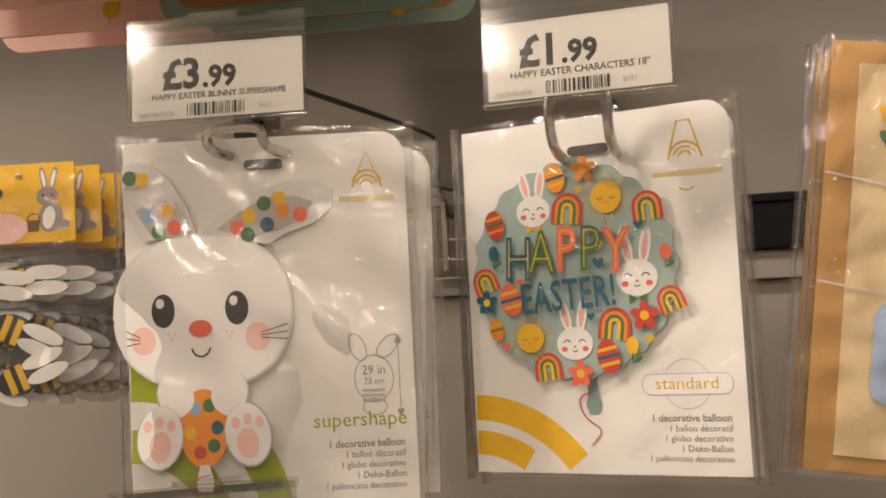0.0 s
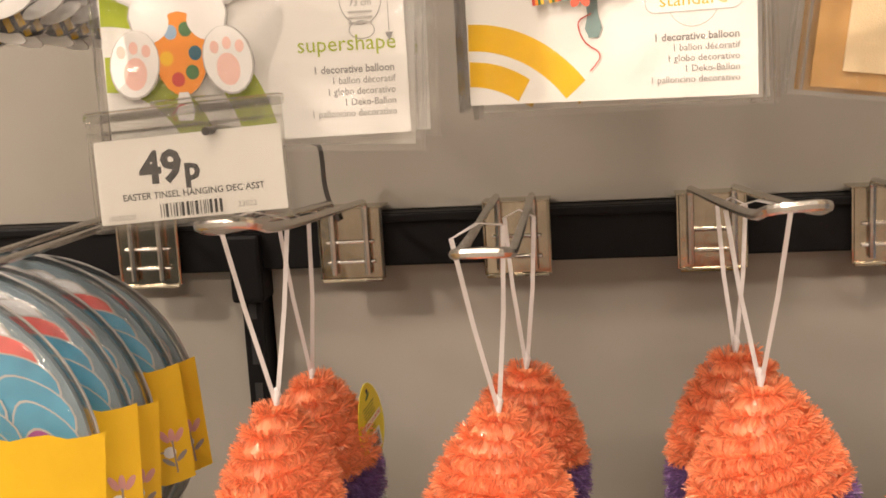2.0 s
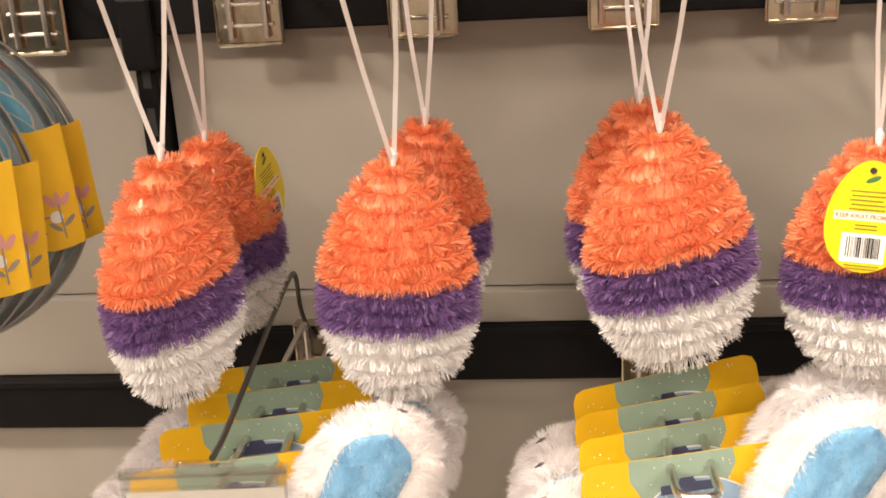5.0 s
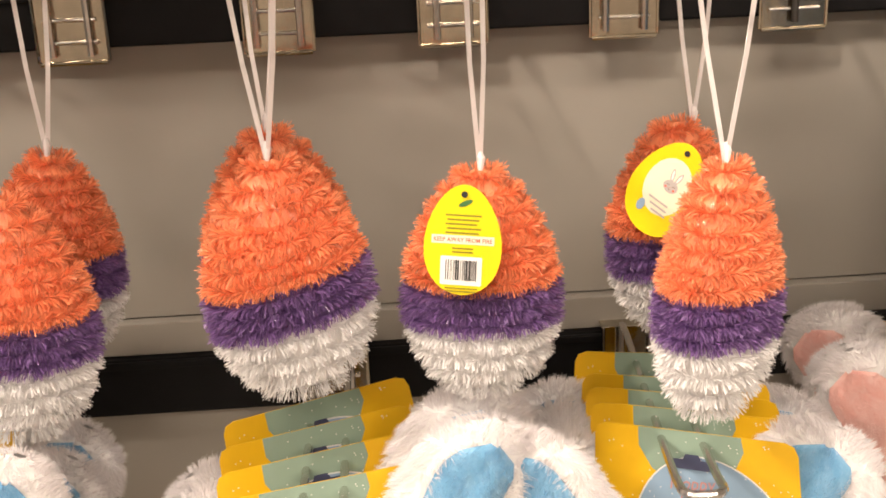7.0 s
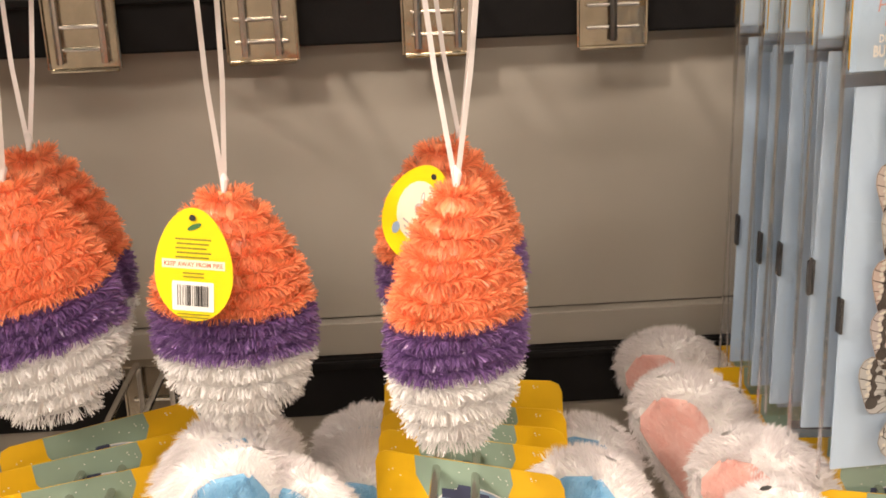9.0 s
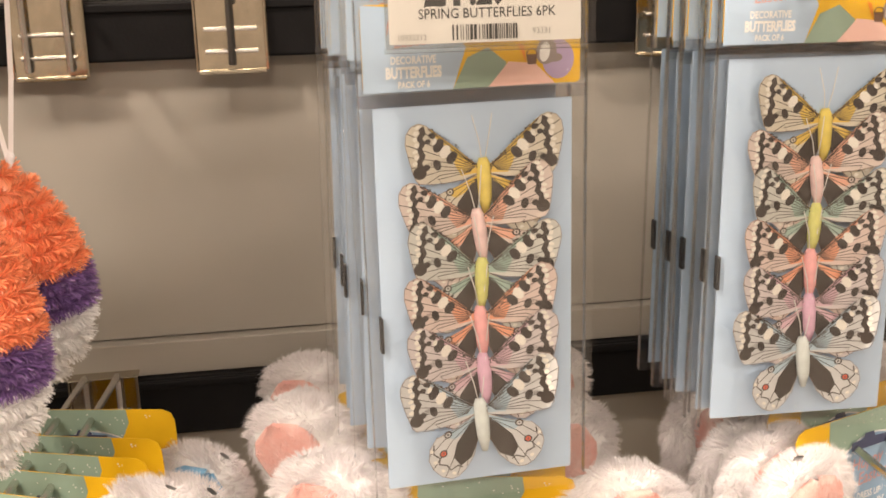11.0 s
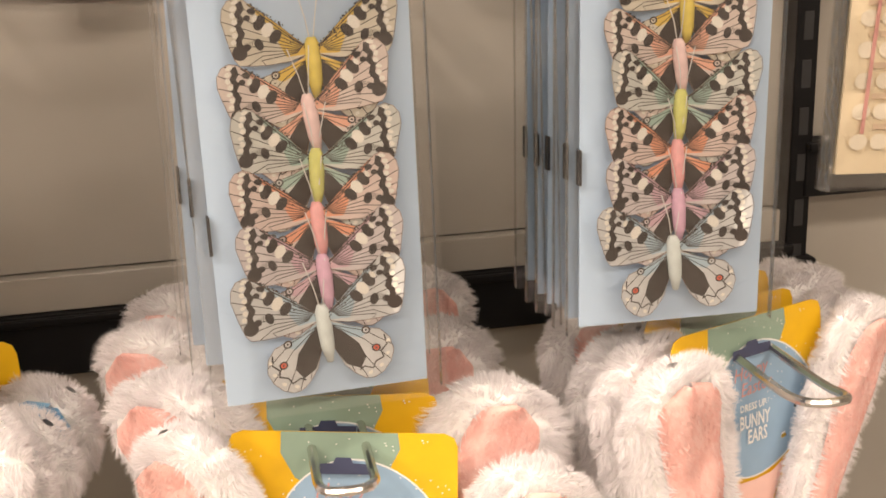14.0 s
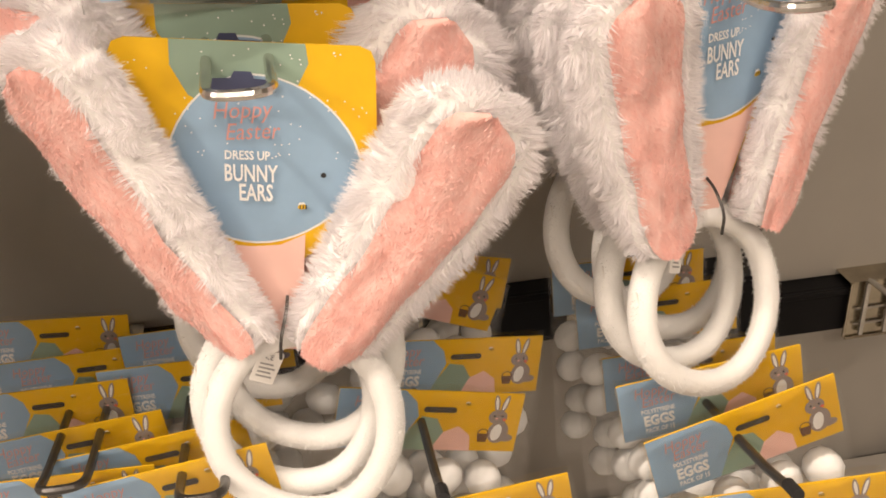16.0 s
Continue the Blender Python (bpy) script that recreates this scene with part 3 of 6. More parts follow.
def draw_bee(a, x, z, s):
    a.oval(x + 0.1 * s, z + 0.3 * s, 0.25 * s, 0.3 * s, WHITE, 20, 12).oval(x - 0.25 * s, z + 0.3 * s, 0.2 * s, 0.28 * s, WHITE, -20, 12)
    a.oval(x, z, 0.55 * s, 0.32 * s, GOLD, 12, 14)
    for d in (-0.25, 0.1, 0.42):
        a.rect(x + (d - 0.08) * s, x + (d + 0.08) * s, z - 0.26 * s, z + 0.26 * s, BLACK_INK)


def draw_flower(a, x, z, s, petal, heart, n=5):
    for k in range(n):
        t = math.tau * k / n + 0.3
        a.oval(x + 0.55 * s * math.cos(t), z + 0.55 * s * math.sin(t), 0.42 * s, 0.30 * s, petal, math.degrees(t), 12)
    a.oval(x, z, 0.30 * s, 0.30 * s, heart, n=12)


def draw_heart(a, x, z, s, mat):
    a.poly([(x, z - 0.55 * s), (x + 0.5 * s, z + 0.05 * s), (x + 0.45 * s, z + 0.38 * s), (x + 0.18 * s, z + 0.42 * s), (x, z + 0.2 * s),
            (x - 0.18 * s, z + 0.42 * s), (x - 0.45 * s, z + 0.38 * s), (x - 0.5 * s, z + 0.05 * s)], mat)


def draw_rainbow(a, x, z, s, turn=0.0):
    for r, m in ((0.50, RED), (0.38, ORANGE), (0.27, GREEN), (0.16, YELLOW)):
        pts = [(r * s, -0.5 * s)] + [(r * s * math.cos(radians(k * 18)), r * s * math.sin(radians(k * 18))) for k in range(11)] + [(-r * s, -0.5 * s)]
        c, q = math.cos(radians(turn)), math.sin(radians(turn))
        a.stroke([(x + c * px - q * pz, z + q * px + c * pz) for px, pz in pts], 0.115 * s, m)


def draw_sun(a, x, z, s):
    for k in range(24):
        t = math.tau * k / 24
        a.stroke([(x + 0.55 * s * math.cos(t), z + 0.55 * s * math.sin(t)), (x + 0.78 * s * math.cos(t + 0.05), z + 0.78 * s * math.sin(t + 0.05))], 0.03 * s, GOLD)
    a.oval(x, z, 0.5 * s, 0.5 * s, YELLOW)
    for sx in (-1, 1):
        a.arc(x + sx * 0.2 * s, z + 0.02 * s, 0.09 * s, 0.03 * s, 200, 340, BROWN, 6)
    a.arc(x, z - 0.1 * s, 0.1 * s, 0.03 * s, 200, 340, CORAL, 6)


def draw_egg(a, x, z, s, base, bands, turn=0.0):
    a.oval(x, z, 0.36 * s, 0.5 * s, base, turn)
    for k, m in enumerate(bands):
        d = (0.22 - 0.22 * k) * s
        hw = 0.34 * s * math.sqrt(max(0.0, 1 - (d / (0.5 * s)) ** 2))
        c, q = math.cos(radians(turn)), math.sin(radians(turn))
        a.stroke([(x - q * d - c * hw, z + c * d - q * hw), (x - q * d + c * hw, z + c * d + q * hw)], 0.10 * s, m)


def balloon_text(a, x, z):
    for k, (line, b) in enumerate((("1 decorative balloon", 0.00012), ("1 ballon décoratif", 0.0), ("1 globo decorativo", 0.0), ("1 Deko-Ballon", 0.0), ("1 palloncino decorativo", 0.0))):
        a.text(line, x, z - 0.0062 * k, 0.0062 if k == 0 else 0.0057, GREY_INK, "RIGHT", b)


def bag(ob, x0, x1, z0, z1, front, back, seed, mat=FILM, wave=0.0026, puff=0.0):
    """Clear bag round a flat card: a front and a back sheet with a crimped edge."""
    film = sheet("clear_bag", x0, x1, z0, z1, front, mat, ob, wave, 34, 42, seed, "clear cellophane bag", puff)
    sheet("bag_back", x0, x1, z0, z1, back, mat, film, 0.0006, 6, 8, seed + 3)
    for xa in (x0, x1):
        part("bag_seam", box_bm(xa - 0.0012, xa + 0.0012, front, back, z0, z1), FILM_SOFT, film)
    return film


def balloon_card(ob, w, h):
    card = part("card", slab_bm(round_rect(-w / 2, w / 2, -h, 0, 0.016, (0, 0, 1, 0), 8), -0.0004, 0.0004), WHITE_CARD, ob, "white printed card")
    return card


def rabbit_balloon_pack(m, plain=False):
    """A white card with a rabbit-shaped foil balloon on it; the origin is the middle of the upper edge."""
    w, h = 0.190, 0.226
    ob = thing("balloon_pack", "white card balloon pack with a smiling rabbit print, in clear film", "balloon pack", "rabbit balloon packs", m)
    card = balloon_card(ob, w, h)
    a = Art(-0.0005)
    for r, wd in ((0.098, 0.022), (0.060, 0.020)):
        a.arc(-w / 2, -h - 0.018, r, wd, 1 + math.degrees(math.asin(0.019 / (r - wd / 2))), 89.5, LIME, 20)
    a.build("ring_print", card, "printed lime green rings")
    a = Art(-0.0006)
    a.text("supershape", w / 2 - 0.006, -0.178, 0.0125, LIME, "RIGHT", wide=1.1)
    balloon_text(a, w / 2 - 0.008, -0.1905)
    a.stroke(oval(w / 2 - 0.027, -0.150, 0.013, 0.014), 0.0005, GREY_INK, True)
    for sx, tl in ((-1, 25), (1, -50)):
        a.stroke(oval(w / 2 - 0.027 + sx * 0.010, -0.131, 0.005, 0.009, 16, tl), 0.0005, GREY_INK, True)
    a.stroke(oval(w / 2 - 0.027, -0.167, 0.008, 0.005, 16), 0.0005, GREY_INK, True)
    a.text("29 in", w / 2 - 0.027, -0.1475, 0.0080, GREY_INK).text("73 cm", w / 2 - 0.027, -0.1535, 0.0056, GREY_INK)
    for k in range(3):
        a.rect(w / 2 - 0.035, w / 2 - 0.020, -0.1575 - 0.003 * k, -0.1563 - 0.003 * k, SHADE)
    a.stroke([(w / 2 - 0.010, -0.128), (w / 2 - 0.010, -0.170)], 0.0004, GREY_INK)
    a.poly([(w / 2 - 0.010, -0.124), (w / 2 - 0.0125, -0.129), (w / 2 - 0.0075, -0.129)], GREY_INK)
    a.poly([(w / 2 - 0.010, -0.174), (w / 2 - 0.0125, -0.169), (w / 2 - 0.0075, -0.169)], GREY_INK)
    a.build("print", card, "lime and grey writing")
    a = Art(-0.0006)
    for r in (0.0045, 0.0075, 0.0105):
        a.arc(w / 2 - 0.026, -0.034, r, 0.0012, 20, 160, GOLD, 10)
    a.stroke([(w / 2 - 0.036, -0.034), (w / 2 - 0.026, -0.012), (w / 2 - 0.016, -0.034)], 0.0011, GOLD)
    a.rect(w / 2 - 0.045, w / 2 - 0.008, -0.042, -0.039, ink("pale_gold", (0.74, 0.62, 0.30)))
    a.build("logo_print", card, "pale gold printed emblem")
    # the foil balloon, slightly padded
    bx = -0.0450
    head = part("balloon_head", slab_bm(oval(bx + 0.002, -0.1050, 0.0600, 0.0475, 40, 0, 0.88), -0.0052, -0.0008), PEARL, card, "white foil rabbit head")
    ear_l = [(-0.0815, -0.0610), (-0.0945, -0.0420), (-0.0945, -0.0155), (-0.0870, -0.0122), (-0.0755, -0.0140), (-0.0630, -0.0235), (-0.0525, -0.0400), (-0.0458, -0.0580)]
    ear_r = [(-0.0458, -0.0590), (-0.0263, -0.0450), (-0.0057, -0.0340), (0.0170, -0.0278), (0.0355, -0.0284), (0.0458, -0.0346), (0.0446, -0.0450), (0.0330, -0.0542), (0.0126, -0.0605), (0.0023, -0.0662)]
    for name, shape in (("balloon_ear", ear_l), ("balloon_ear", ear_r), ("balloon_body", oval(bx, -0.1530, 0.0305, 0.0198, 24)), ("balloon_foot", oval(bx - 0.029, -0.1792, 0.0152, 0.0192, 20, -14)), ("balloon_foot", oval(bx + 0.029, -0.1792, 0.0152, 0.0192, 20, 14)), ("balloon_egg", oval(bx, -0.1745, 0.0165, 0.0235, 20))):
        part(name, slab_bm([(max(x, -w / 2 + 0.0005), z) for x, z in shape], -0.0050, -0.0008), PEARL, card, "white padded foil")
    f = Art(-0.0054)
    ear_grey, up = ink("ear_grey", (0.47, 0.43, 0.40)), 0.0135
    for patch in ([(-0.0862, -0.0422), (-0.0720, -0.0352), (-0.0584, -0.0387), (-0.0520, -0.0490), (-0.0480, -0.0563), (-0.0606, -0.0594), (-0.0732, -0.0604), (-0.0801, -0.0521)],
                  [(-0.0927, -0.0190), (-0.0847, -0.0180), (-0.0778, -0.0242), (-0.0835, -0.0294), (-0.0927, -0.0294)],
                  [(-0.0320, -0.0559), (-0.0171, -0.0460), (0.0012, -0.0377), (0.0218, -0.0377), (0.0332, -0.0418), (0.0252, -0.0511), (0.0103, -0.0573), (-0.0103, -0.0609)]):
        f.poly([(x, z - up) for x, z in patch], ear_grey)
    for x, z, mt in ((-0.0778, -0.0460, BLUE), (-0.0648, -0.0428, YELLOW), (-0.0710, -0.0553, GREEN), (-0.0606, -0.0532, CORAL), (-0.0812, -0.0236, YELLOW), (-0.0893, -0.0222, GREEN), (-0.0103, -0.0484, YELLOW), (0.0, -0.0414, GREEN),
                     (0.0126, -0.0460, ORANGE), (0.0016, -0.0542, TEAL), (0.0241, -0.0490, CORAL), (-0.0183, -0.0553, CORAL), (0.0103, -0.0385, YELLOW), (-0.0114, -0.0598, GREEN)):
        f.oval(x, z - up, 0.0048, 0.0046, mt, n=14)
    f.oval(bx + 0.002, -0.1185, 0.0585, 0.0460, WHITE, n=40, power=0.88)
    for sx in (-1, 1):
        f.oval(bx + sx * 0.0245, -0.117, 0.0078, 0.0102, BLACK_INK).oval(bx + sx * 0.0245 - 0.002, -0.1125, 0.0028, 0.003, WHITE, n=12)
        f.oval(bx + sx * 0.038, -0.1345, 0.0082, 0.0085, BLUSH)
        for k in range(3):
            f.stroke([(bx + sx * 0.040, -0.134 + 0.0015 * (k - 1)), (bx + sx * 0.058, -0.1325 + 0.0045 * (k - 1))], 0.0006, BROWN)
        for k in range(3):
            f.oval(bx + sx * (0.017 + 0.002 * k), -0.131 - 0.003 * (k % 2), 0.0009, 0.0009, BLUSH, n=8)
    f.oval(bx, -0.1285, 0.0078, 0.0052, CORAL).arc(bx, -0.139, 0.0062, 0.0011, 190, 350, BLACK_INK, 12)
    f.oval(bx, -0.167, 0.031, 0.020, SHADE).oval(bx, -0.166, 0.030, 0.0195, WHITE)
    f.oval(bx, -0.188, 0.0165, 0.0235, ORANGE)
    for k, mt in enumerate((TEAL, GREEN, BLUE, YELLOW, RED, GREEN)):
        f.oval(bx + 0.009 * math.cos(k * 1.1), -0.188 + 0.015 * math.sin(k * 1.1), 0.0042, 0.0042, mt, n=12)
    for sx in (-1, 1):
        f.oval(bx + sx * 0.017, -0.172, 0.012, 0.009, WHITE, -sx * 25)
        f.oval(bx + sx * 0.029, -0.193, 0.0155, 0.0195, SHADE, sx * 14).oval(bx + sx * 0.029, -0.1925, 0.0148, 0.0188, WHITE, sx * 14)
        f.oval(bx + sx * 0.029, -0.198, 0.0072, 0.0092, BLUSH, sx * 10)
        for k in range(3):
            f.oval(bx + sx * 0.029 + (k - 1) * 0.0078, -0.1835 - 0.002 * abs(k - 1), 0.0028, 0.0036, BLUSH, n=12)
    f.poly([(bx - 0.003, -0.2095), (bx + 0.003, -0.2095), (bx + 0.006, -0.220), (bx + 0.0045, -0.2255), (bx - 0.0045, -0.2255), (bx - 0.006, -0.220)], PEARL)
    f.stroke([(bx + 0.004, -0.2155), (bx - 0.004, -0.217), (bx - 0.009, -0.2225), (bx - 0.006, -0.2258)], 0.0007, RED)
    f.build("rabbit_print", card, "smiling rabbit with a spotted egg", lambda x, y, z: (max(x, -w / 2 + 0.0005), y, z + 0.0135))
    part("hang_slot", slab_bm(round_rect(-0.013, 0.013, -0.020, -0.014, 0.003), -0.0030, -0.0006), ink("slot_dark", (0.06, 0.055, 0.05)), card)
    bag(ob, -w / 2 - 0.004, w / 2 + 0.006, -h - 0.004, 0.004, -0.0040, 0.003, 1.7, FILM, 0.0046, 0.010)
    return ob


def round_balloon_pack(m):
    """A white card with a round patterned foil balloon on it."""
    w, h = 0.186, 0.232
    ob = thing("balloon_pack", "white card pack with a round patterned Easter balloon, in clear film", "balloon pack", "round balloon packs", m)
    card = balloon_card(ob, w, h)
    a = Art(-0.0005)
    for r, wd in ((0.0935, 0.017), (0.0700, 0.016)):
        a.arc(-w / 2, -h - 0.050, r, wd, 1 + math.degrees(math.asin(0.051 / (r - wd / 2))), 89.5, YELLOW, 20)
    a.build("ring_print", card, "printed yellow rings")
    a = Art(-0.0006)
    a.stroke(oval(w / 2 - 0.037, -0.1755, 0.0155, 0.0155), 0.0004, SHADE, True)
    a.rect(w / 2 - 0.066, w / 2 - 0.008, -0.182, -0.169, WHITE, 0.006)
    a.stroke(round_rect(w / 2 - 0.066, w / 2 - 0.008, -0.182, -0.169, 0.006), 0.0005, SHADE, True)
    a.text("standard", w / 2 - 0.037, -0.1785, 0.0105, GOLD, wide=1.12)
    balloon_text(a, w / 2 - 0.010, -0.1985)
    a.build("print", card, "gold and grey writing")
    a = Art(-0.0006)
    for r in (0.0045, 0.0075, 0.0105):
        a.arc(w / 2 - 0.029, -0.035, r, 0.0011, 20, 160, GOLD, 10)
    a.stroke([(w / 2 - 0.040, -0.035), (w / 2 - 0.033, -0.011), (w / 2 - 0.025, -0.011), (w / 2 - 0.018, -0.035)], 0.0011, GOLD)
    a.rect(w / 2 - 0.051, w / 2 - 0.006, -0.0455, -0.0425, ink("pale_gold", (0.74, 0.62, 0.30)))
    a.arc(w / 2 - 0.029, -0.049, 0.006, 0.0009, 220, 320, GOLD, 8)
    a.build("logo_print", card, "gold printed emblem")
    bx, bz, R = -0.0150, -0.0995, 0.0705
    edge = [(bx + (R + 0.0014 * math.cos(22 * t)) * math.cos(t), bz + (R + 0.0014 * math.cos(22 * t)) * math.sin(t)) for t in (k * math.tau / 176 for k in range(176))]
    disc = part("balloon_disc", slab_bm(edge, -0.0050, -0.0008), AQUA, card, "aqua foil balloon disc")
    f = Art(-0.0052, 0.00002)
    q = lambda px, py: (bx + (px - 1028) / 180 * R, bz - (py - 478) / 190 * R)
    pat = [("rabbit", 965, 370, 60), ("rabbit", 1142, 500, 68), ("rabbit", 1028, 608, 62), ("rainbow", 1028, 372, 50), ("rainbow", 1166, 380, 46), ("rainbow", 868, 490, 42), ("rainbow", 1100, 578, 50),
           ("rainbow", 978, 648, 44), ("rainbow", 1196, 540, 40), ("sun", 1098, 357, 54), ("sun", 950, 595, 50), ("egg", 1010, 315, 50), ("egg", 894, 388, 50), ("egg", 918, 525, 56), ("egg", 888, 578, 38),
           ("egg", 1088, 632, 56), ("flower", 1062, 305, 24), ("flower", 872, 528, 22), ("flower", 1153, 565, 26), ("flower", 1038, 660, 24), ("tulip", 890, 440, 26), ("tulip", 1194, 460, 26), ("tulip", 1130, 615, 30),
           ("heart", 1080, 440, 16), ("heart", 938, 495, 14), ("heart", 1152, 410, 16), ("heart", 1052, 340, 14), ("heart", 905, 608, 16), ("heart", 1062, 562, 14), ("heart", 1160, 604, 15), ("heart", 985, 425, 13), ("heart", 1080, 470, 20)]
    hues = [RED, CORAL, ORANGE, TEAL, GREEN, YELLOW]
    for k, (kind, px, py, s) in enumerate(pat):
        x, z = q(px, py)
        s = s / 180 * R
        if kind == "rabbit":
            draw_rabbit(f, x, z, s, WHITE, PINK, bow=(YELLOW, GREEN, None)[k % 3])
        elif kind == "rainbow":
            draw_rainbow(f, x, z, s, (-8, 5, 20)[k % 3])
        elif kind == "sun":
            draw_sun(f, x, z, s)
        elif kind == "egg":
            draw_egg(f, x, z, s, hues[k % 3], [YELLOW, TEAL, YELLOW] if k % 2 else [GOLD, GREEN, ORANGE], 12)
        elif kind == "flower":
            draw_flower(f, x, z, s, hues[(k + 2) % 4], YELLOW)
        elif kind == "tulip":
            f.oval(x, z, 0.35 * s, 0.5 * s, (CORAL, YELLOW, TEAL)[k % 3]).stroke([(x, z - 0.4 * s), (x, z - 1.0 * s)], 0.08 * s, GREEN)
            f.oval(x + 0.3 * s, z - 0.75 * s, 0.3 * s, 0.12 * s, GREEN, 35, 10)
        else:
            draw_heart(f, x, z, s, (CORAL, TEAL, GOLD)[k % 3])
    for ch, px, mt, dy in (("H", 935, TEAL, 8), ("A", 978, GREEN, 0), ("P", 1022, CORAL, -4), ("P", 1065, GREEN, -2), ("Y", 1110, CORAL, 4)):
        x, z = q(px, 482 + dy)
        f.text(ch, x, z, 0.040, mt, bold=0.0010, wide=0.72, turn=-3)
        f.text(ch, x, z, 0.040, GOLD, bold=-0.0013, wide=0.72, turn=-3)
    x, z = q(1024, 548)
    f.text("EASTER!", x, z, 0.0285, TEAL, bold=0.0004, wide=0.66, turn=3)
    f.build("pattern_print", disc, "Easter pattern of rabbits, rainbows, eggs and suns")
    g = Art(-0.0012)
    g.poly([(bx + 0.004, bz - R + 0.003), (bx + 0.012, bz - R + 0.003), (bx + 0.0125, bz - R - 0.010), (bx + 0.0145, bz - R - 0.018), (bx + 0.012, bz - R - 0.0235), (bx + 0.006, bz - R - 0.0235),
            (bx + 0.0035, bz - R - 0.018), (bx + 0.0055, bz - R - 0.010)], ink("tail_grey", (0.20, 0.30, 0.29)))
    g.stroke(rounded([(bx + 0.008, bz - R - 0.009, 0), (bx - 0.002, bz - R - 0.013, 0), (bx + 0.002, bz - R - 0.026, 0), (bx + 0.015, bz - R - 0.034, 0), (bx + 0.006, bz - R - 0.044, 0)]) and
             [(p.x, p.y) for p in rounded([(bx + 0.008, bz - R - 0.009, 0), (bx - 0.002, bz - R - 0.013, 0), (bx + 0.002, bz - R - 0.026, 0), (bx + 0.015, bz - R - 0.034, 0), (bx + 0.006, bz - R - 0.044, 0)])], 0.0008, RED)
    g.build("balloon_tail", card, "grey balloon tail with a red string")
    part("hang_slot", slab_bm(round_rect(-0.014, 0.014, -0.025, -0.019, 0.003), -0.0030, -0.0006), ink("slot_dark", (0.06, 0.055, 0.05)), card)
    bag(ob, -w / 2 - 0.004, w / 2 + 0.005, -h - 0.004, 0.003, -0.0070, 0.003, 4.1, FILM, 0.0013, 0.003)
    return ob


# ---- tinsel eggs ----
def egg_surface(u, a):
    """Half width, half depth and height of the egg at u from its top (0) to its foot (1), at the angle a."""
    z = 0.5 - u
    r = math.sin(math.pi * u) ** (0.56 if u < 0.5 else 0.46) * (0.75 + 0.33 * u)
    return 0.058 * r, 0.040 * r, z * 0.158


def tinsel(name, rows, mat, parent, rng, label, slope_x=0.0):
    """Rings of cut strips; each ring stands out as a soft roll."""
    verts, faces = [], []
    for u0, u1 in rows:
        n = int(520 + 2150 * math.sin(math.pi * min(max((u0 + u1) / 2, 0.05), 0.95)))
        mid, lean = (u0 + u1) / 2, rng.uniform(-0.006, 0.006)
        for _ in range(n):
            a, fan = rng.random() * math.tau, rng.uniform(-1.45, 1.25)
            sag = 0.012 * noise.noise(Vector((math.cos(a) * 3, math.sin(a) * 3, mid * 17)))
            u = min(max(mid + sag + (lean - slope_x * math.sin(math.pi * mid)) * math.cos(a), 0.012), 0.985)
            rx, ry, z = egg_surface(u, a)
            p = Vector((rx * math.cos(a) * 0.95, ry * math.sin(a) * 0.95, z - 0.008))
            tuft = noise.noise(Vector((math.cos(a) * 9, math.sin(a) * 9, mid * 40)))
            out = Vector((math.cos(a) / 0.058, math.sin(a) / 0.040, (0.5 - u) * 26)).normalized()
            d = out * math.cos(fan) + Vector((0, 0, 1)) * math.sin(fan)
            d += Vector((-out.y, out.x, 0)) * (tuft * 0.9 + rng.uniform(-0.45, 0.45))
            d.normalize()
            side = d.cross(Vector((rng.uniform(-1, 1), rng.uniform(-1, 1), rng.uniform(-1, 1)))).normalized() * rng.uniform(0.00018, 0.00042)
            ln = (rng.uniform(0.0078, 0.0122) + 0.0014 * tuft) * (1.0 - 0.22 * abs(fan))
            b = len(verts)
            m1, tip = p + d * ln * 0.55, p + d * ln + Vector((0, 0, -0.0012 * rng.random()))
            verts += [p - side * 0.6, p + side * 0.6, m1 + side, m1 - side, tip + side * 0.9, tip - side * 0.9]
            faces += [[b, b + 1, b + 2, b + 3], [b + 3, b + 2, b + 4, b + 5]]
    return link_mesh(name, verts, faces, [mat], parent, label)


def tinsel_egg(seed, label, slope_x=0.0):
    """The origin is at the top of the egg, where the ribbon is tied."""
    rng = random.Random(seed)
    ob = thing("tinsel_egg", label, "hanging egg", "tinsel eggs on hooks")
    cut = [0.0, 0.49, 0.67, 1.0]
    bands = ((7, TINSEL_ORANGE, "tinsel_orange", "orange tinsel rings"), (3, TINSEL_PURPLE, "tinsel_purple", "purple tinsel rings"), (4, TINSEL_WHITE, "tinsel_white", "white tinsel rings"))
    lift = Matrix.Translation((0, 0, -0.076))
    for (n, mat, name, words), u0, u1 in zip(bands, cut, cut[1:]):
        rows = [(u0 + (u1 - u0) * k / n, u0 + (u1 - u0) * (k + 1) / n) for k in range(n)]
        t = tinsel(name, rows, mat, ob, rng, words, slope_x)
        t.data.transform(lift)
        verts, faces, ring = [], [], 28
        us = [u0 + (u1 - u0) * k / 10 for k in range(11)]
        for u in us:
            for k in range(ring):
                a = k * math.tau / ring
                rx, ry, z = egg_surface(min(max(u - slope_x * math.sin(math.pi * u) * math.cos(a), 0.004), 0.996), a)
                verts.append((rx * math.cos(a) * 0.93, ry * math.sin(a) * 0.93, z - 0.008 - 0.076))
        for j in range(10):
            for k in range(ring):
                faces.append([j * ring + k, j * ring + (k + 1) % ring, (j + 1) * ring + (k + 1) % ring, (j + 1) * ring + k])
        link_mesh("core", verts, faces, [mat], t, smooth=True)
    return ob


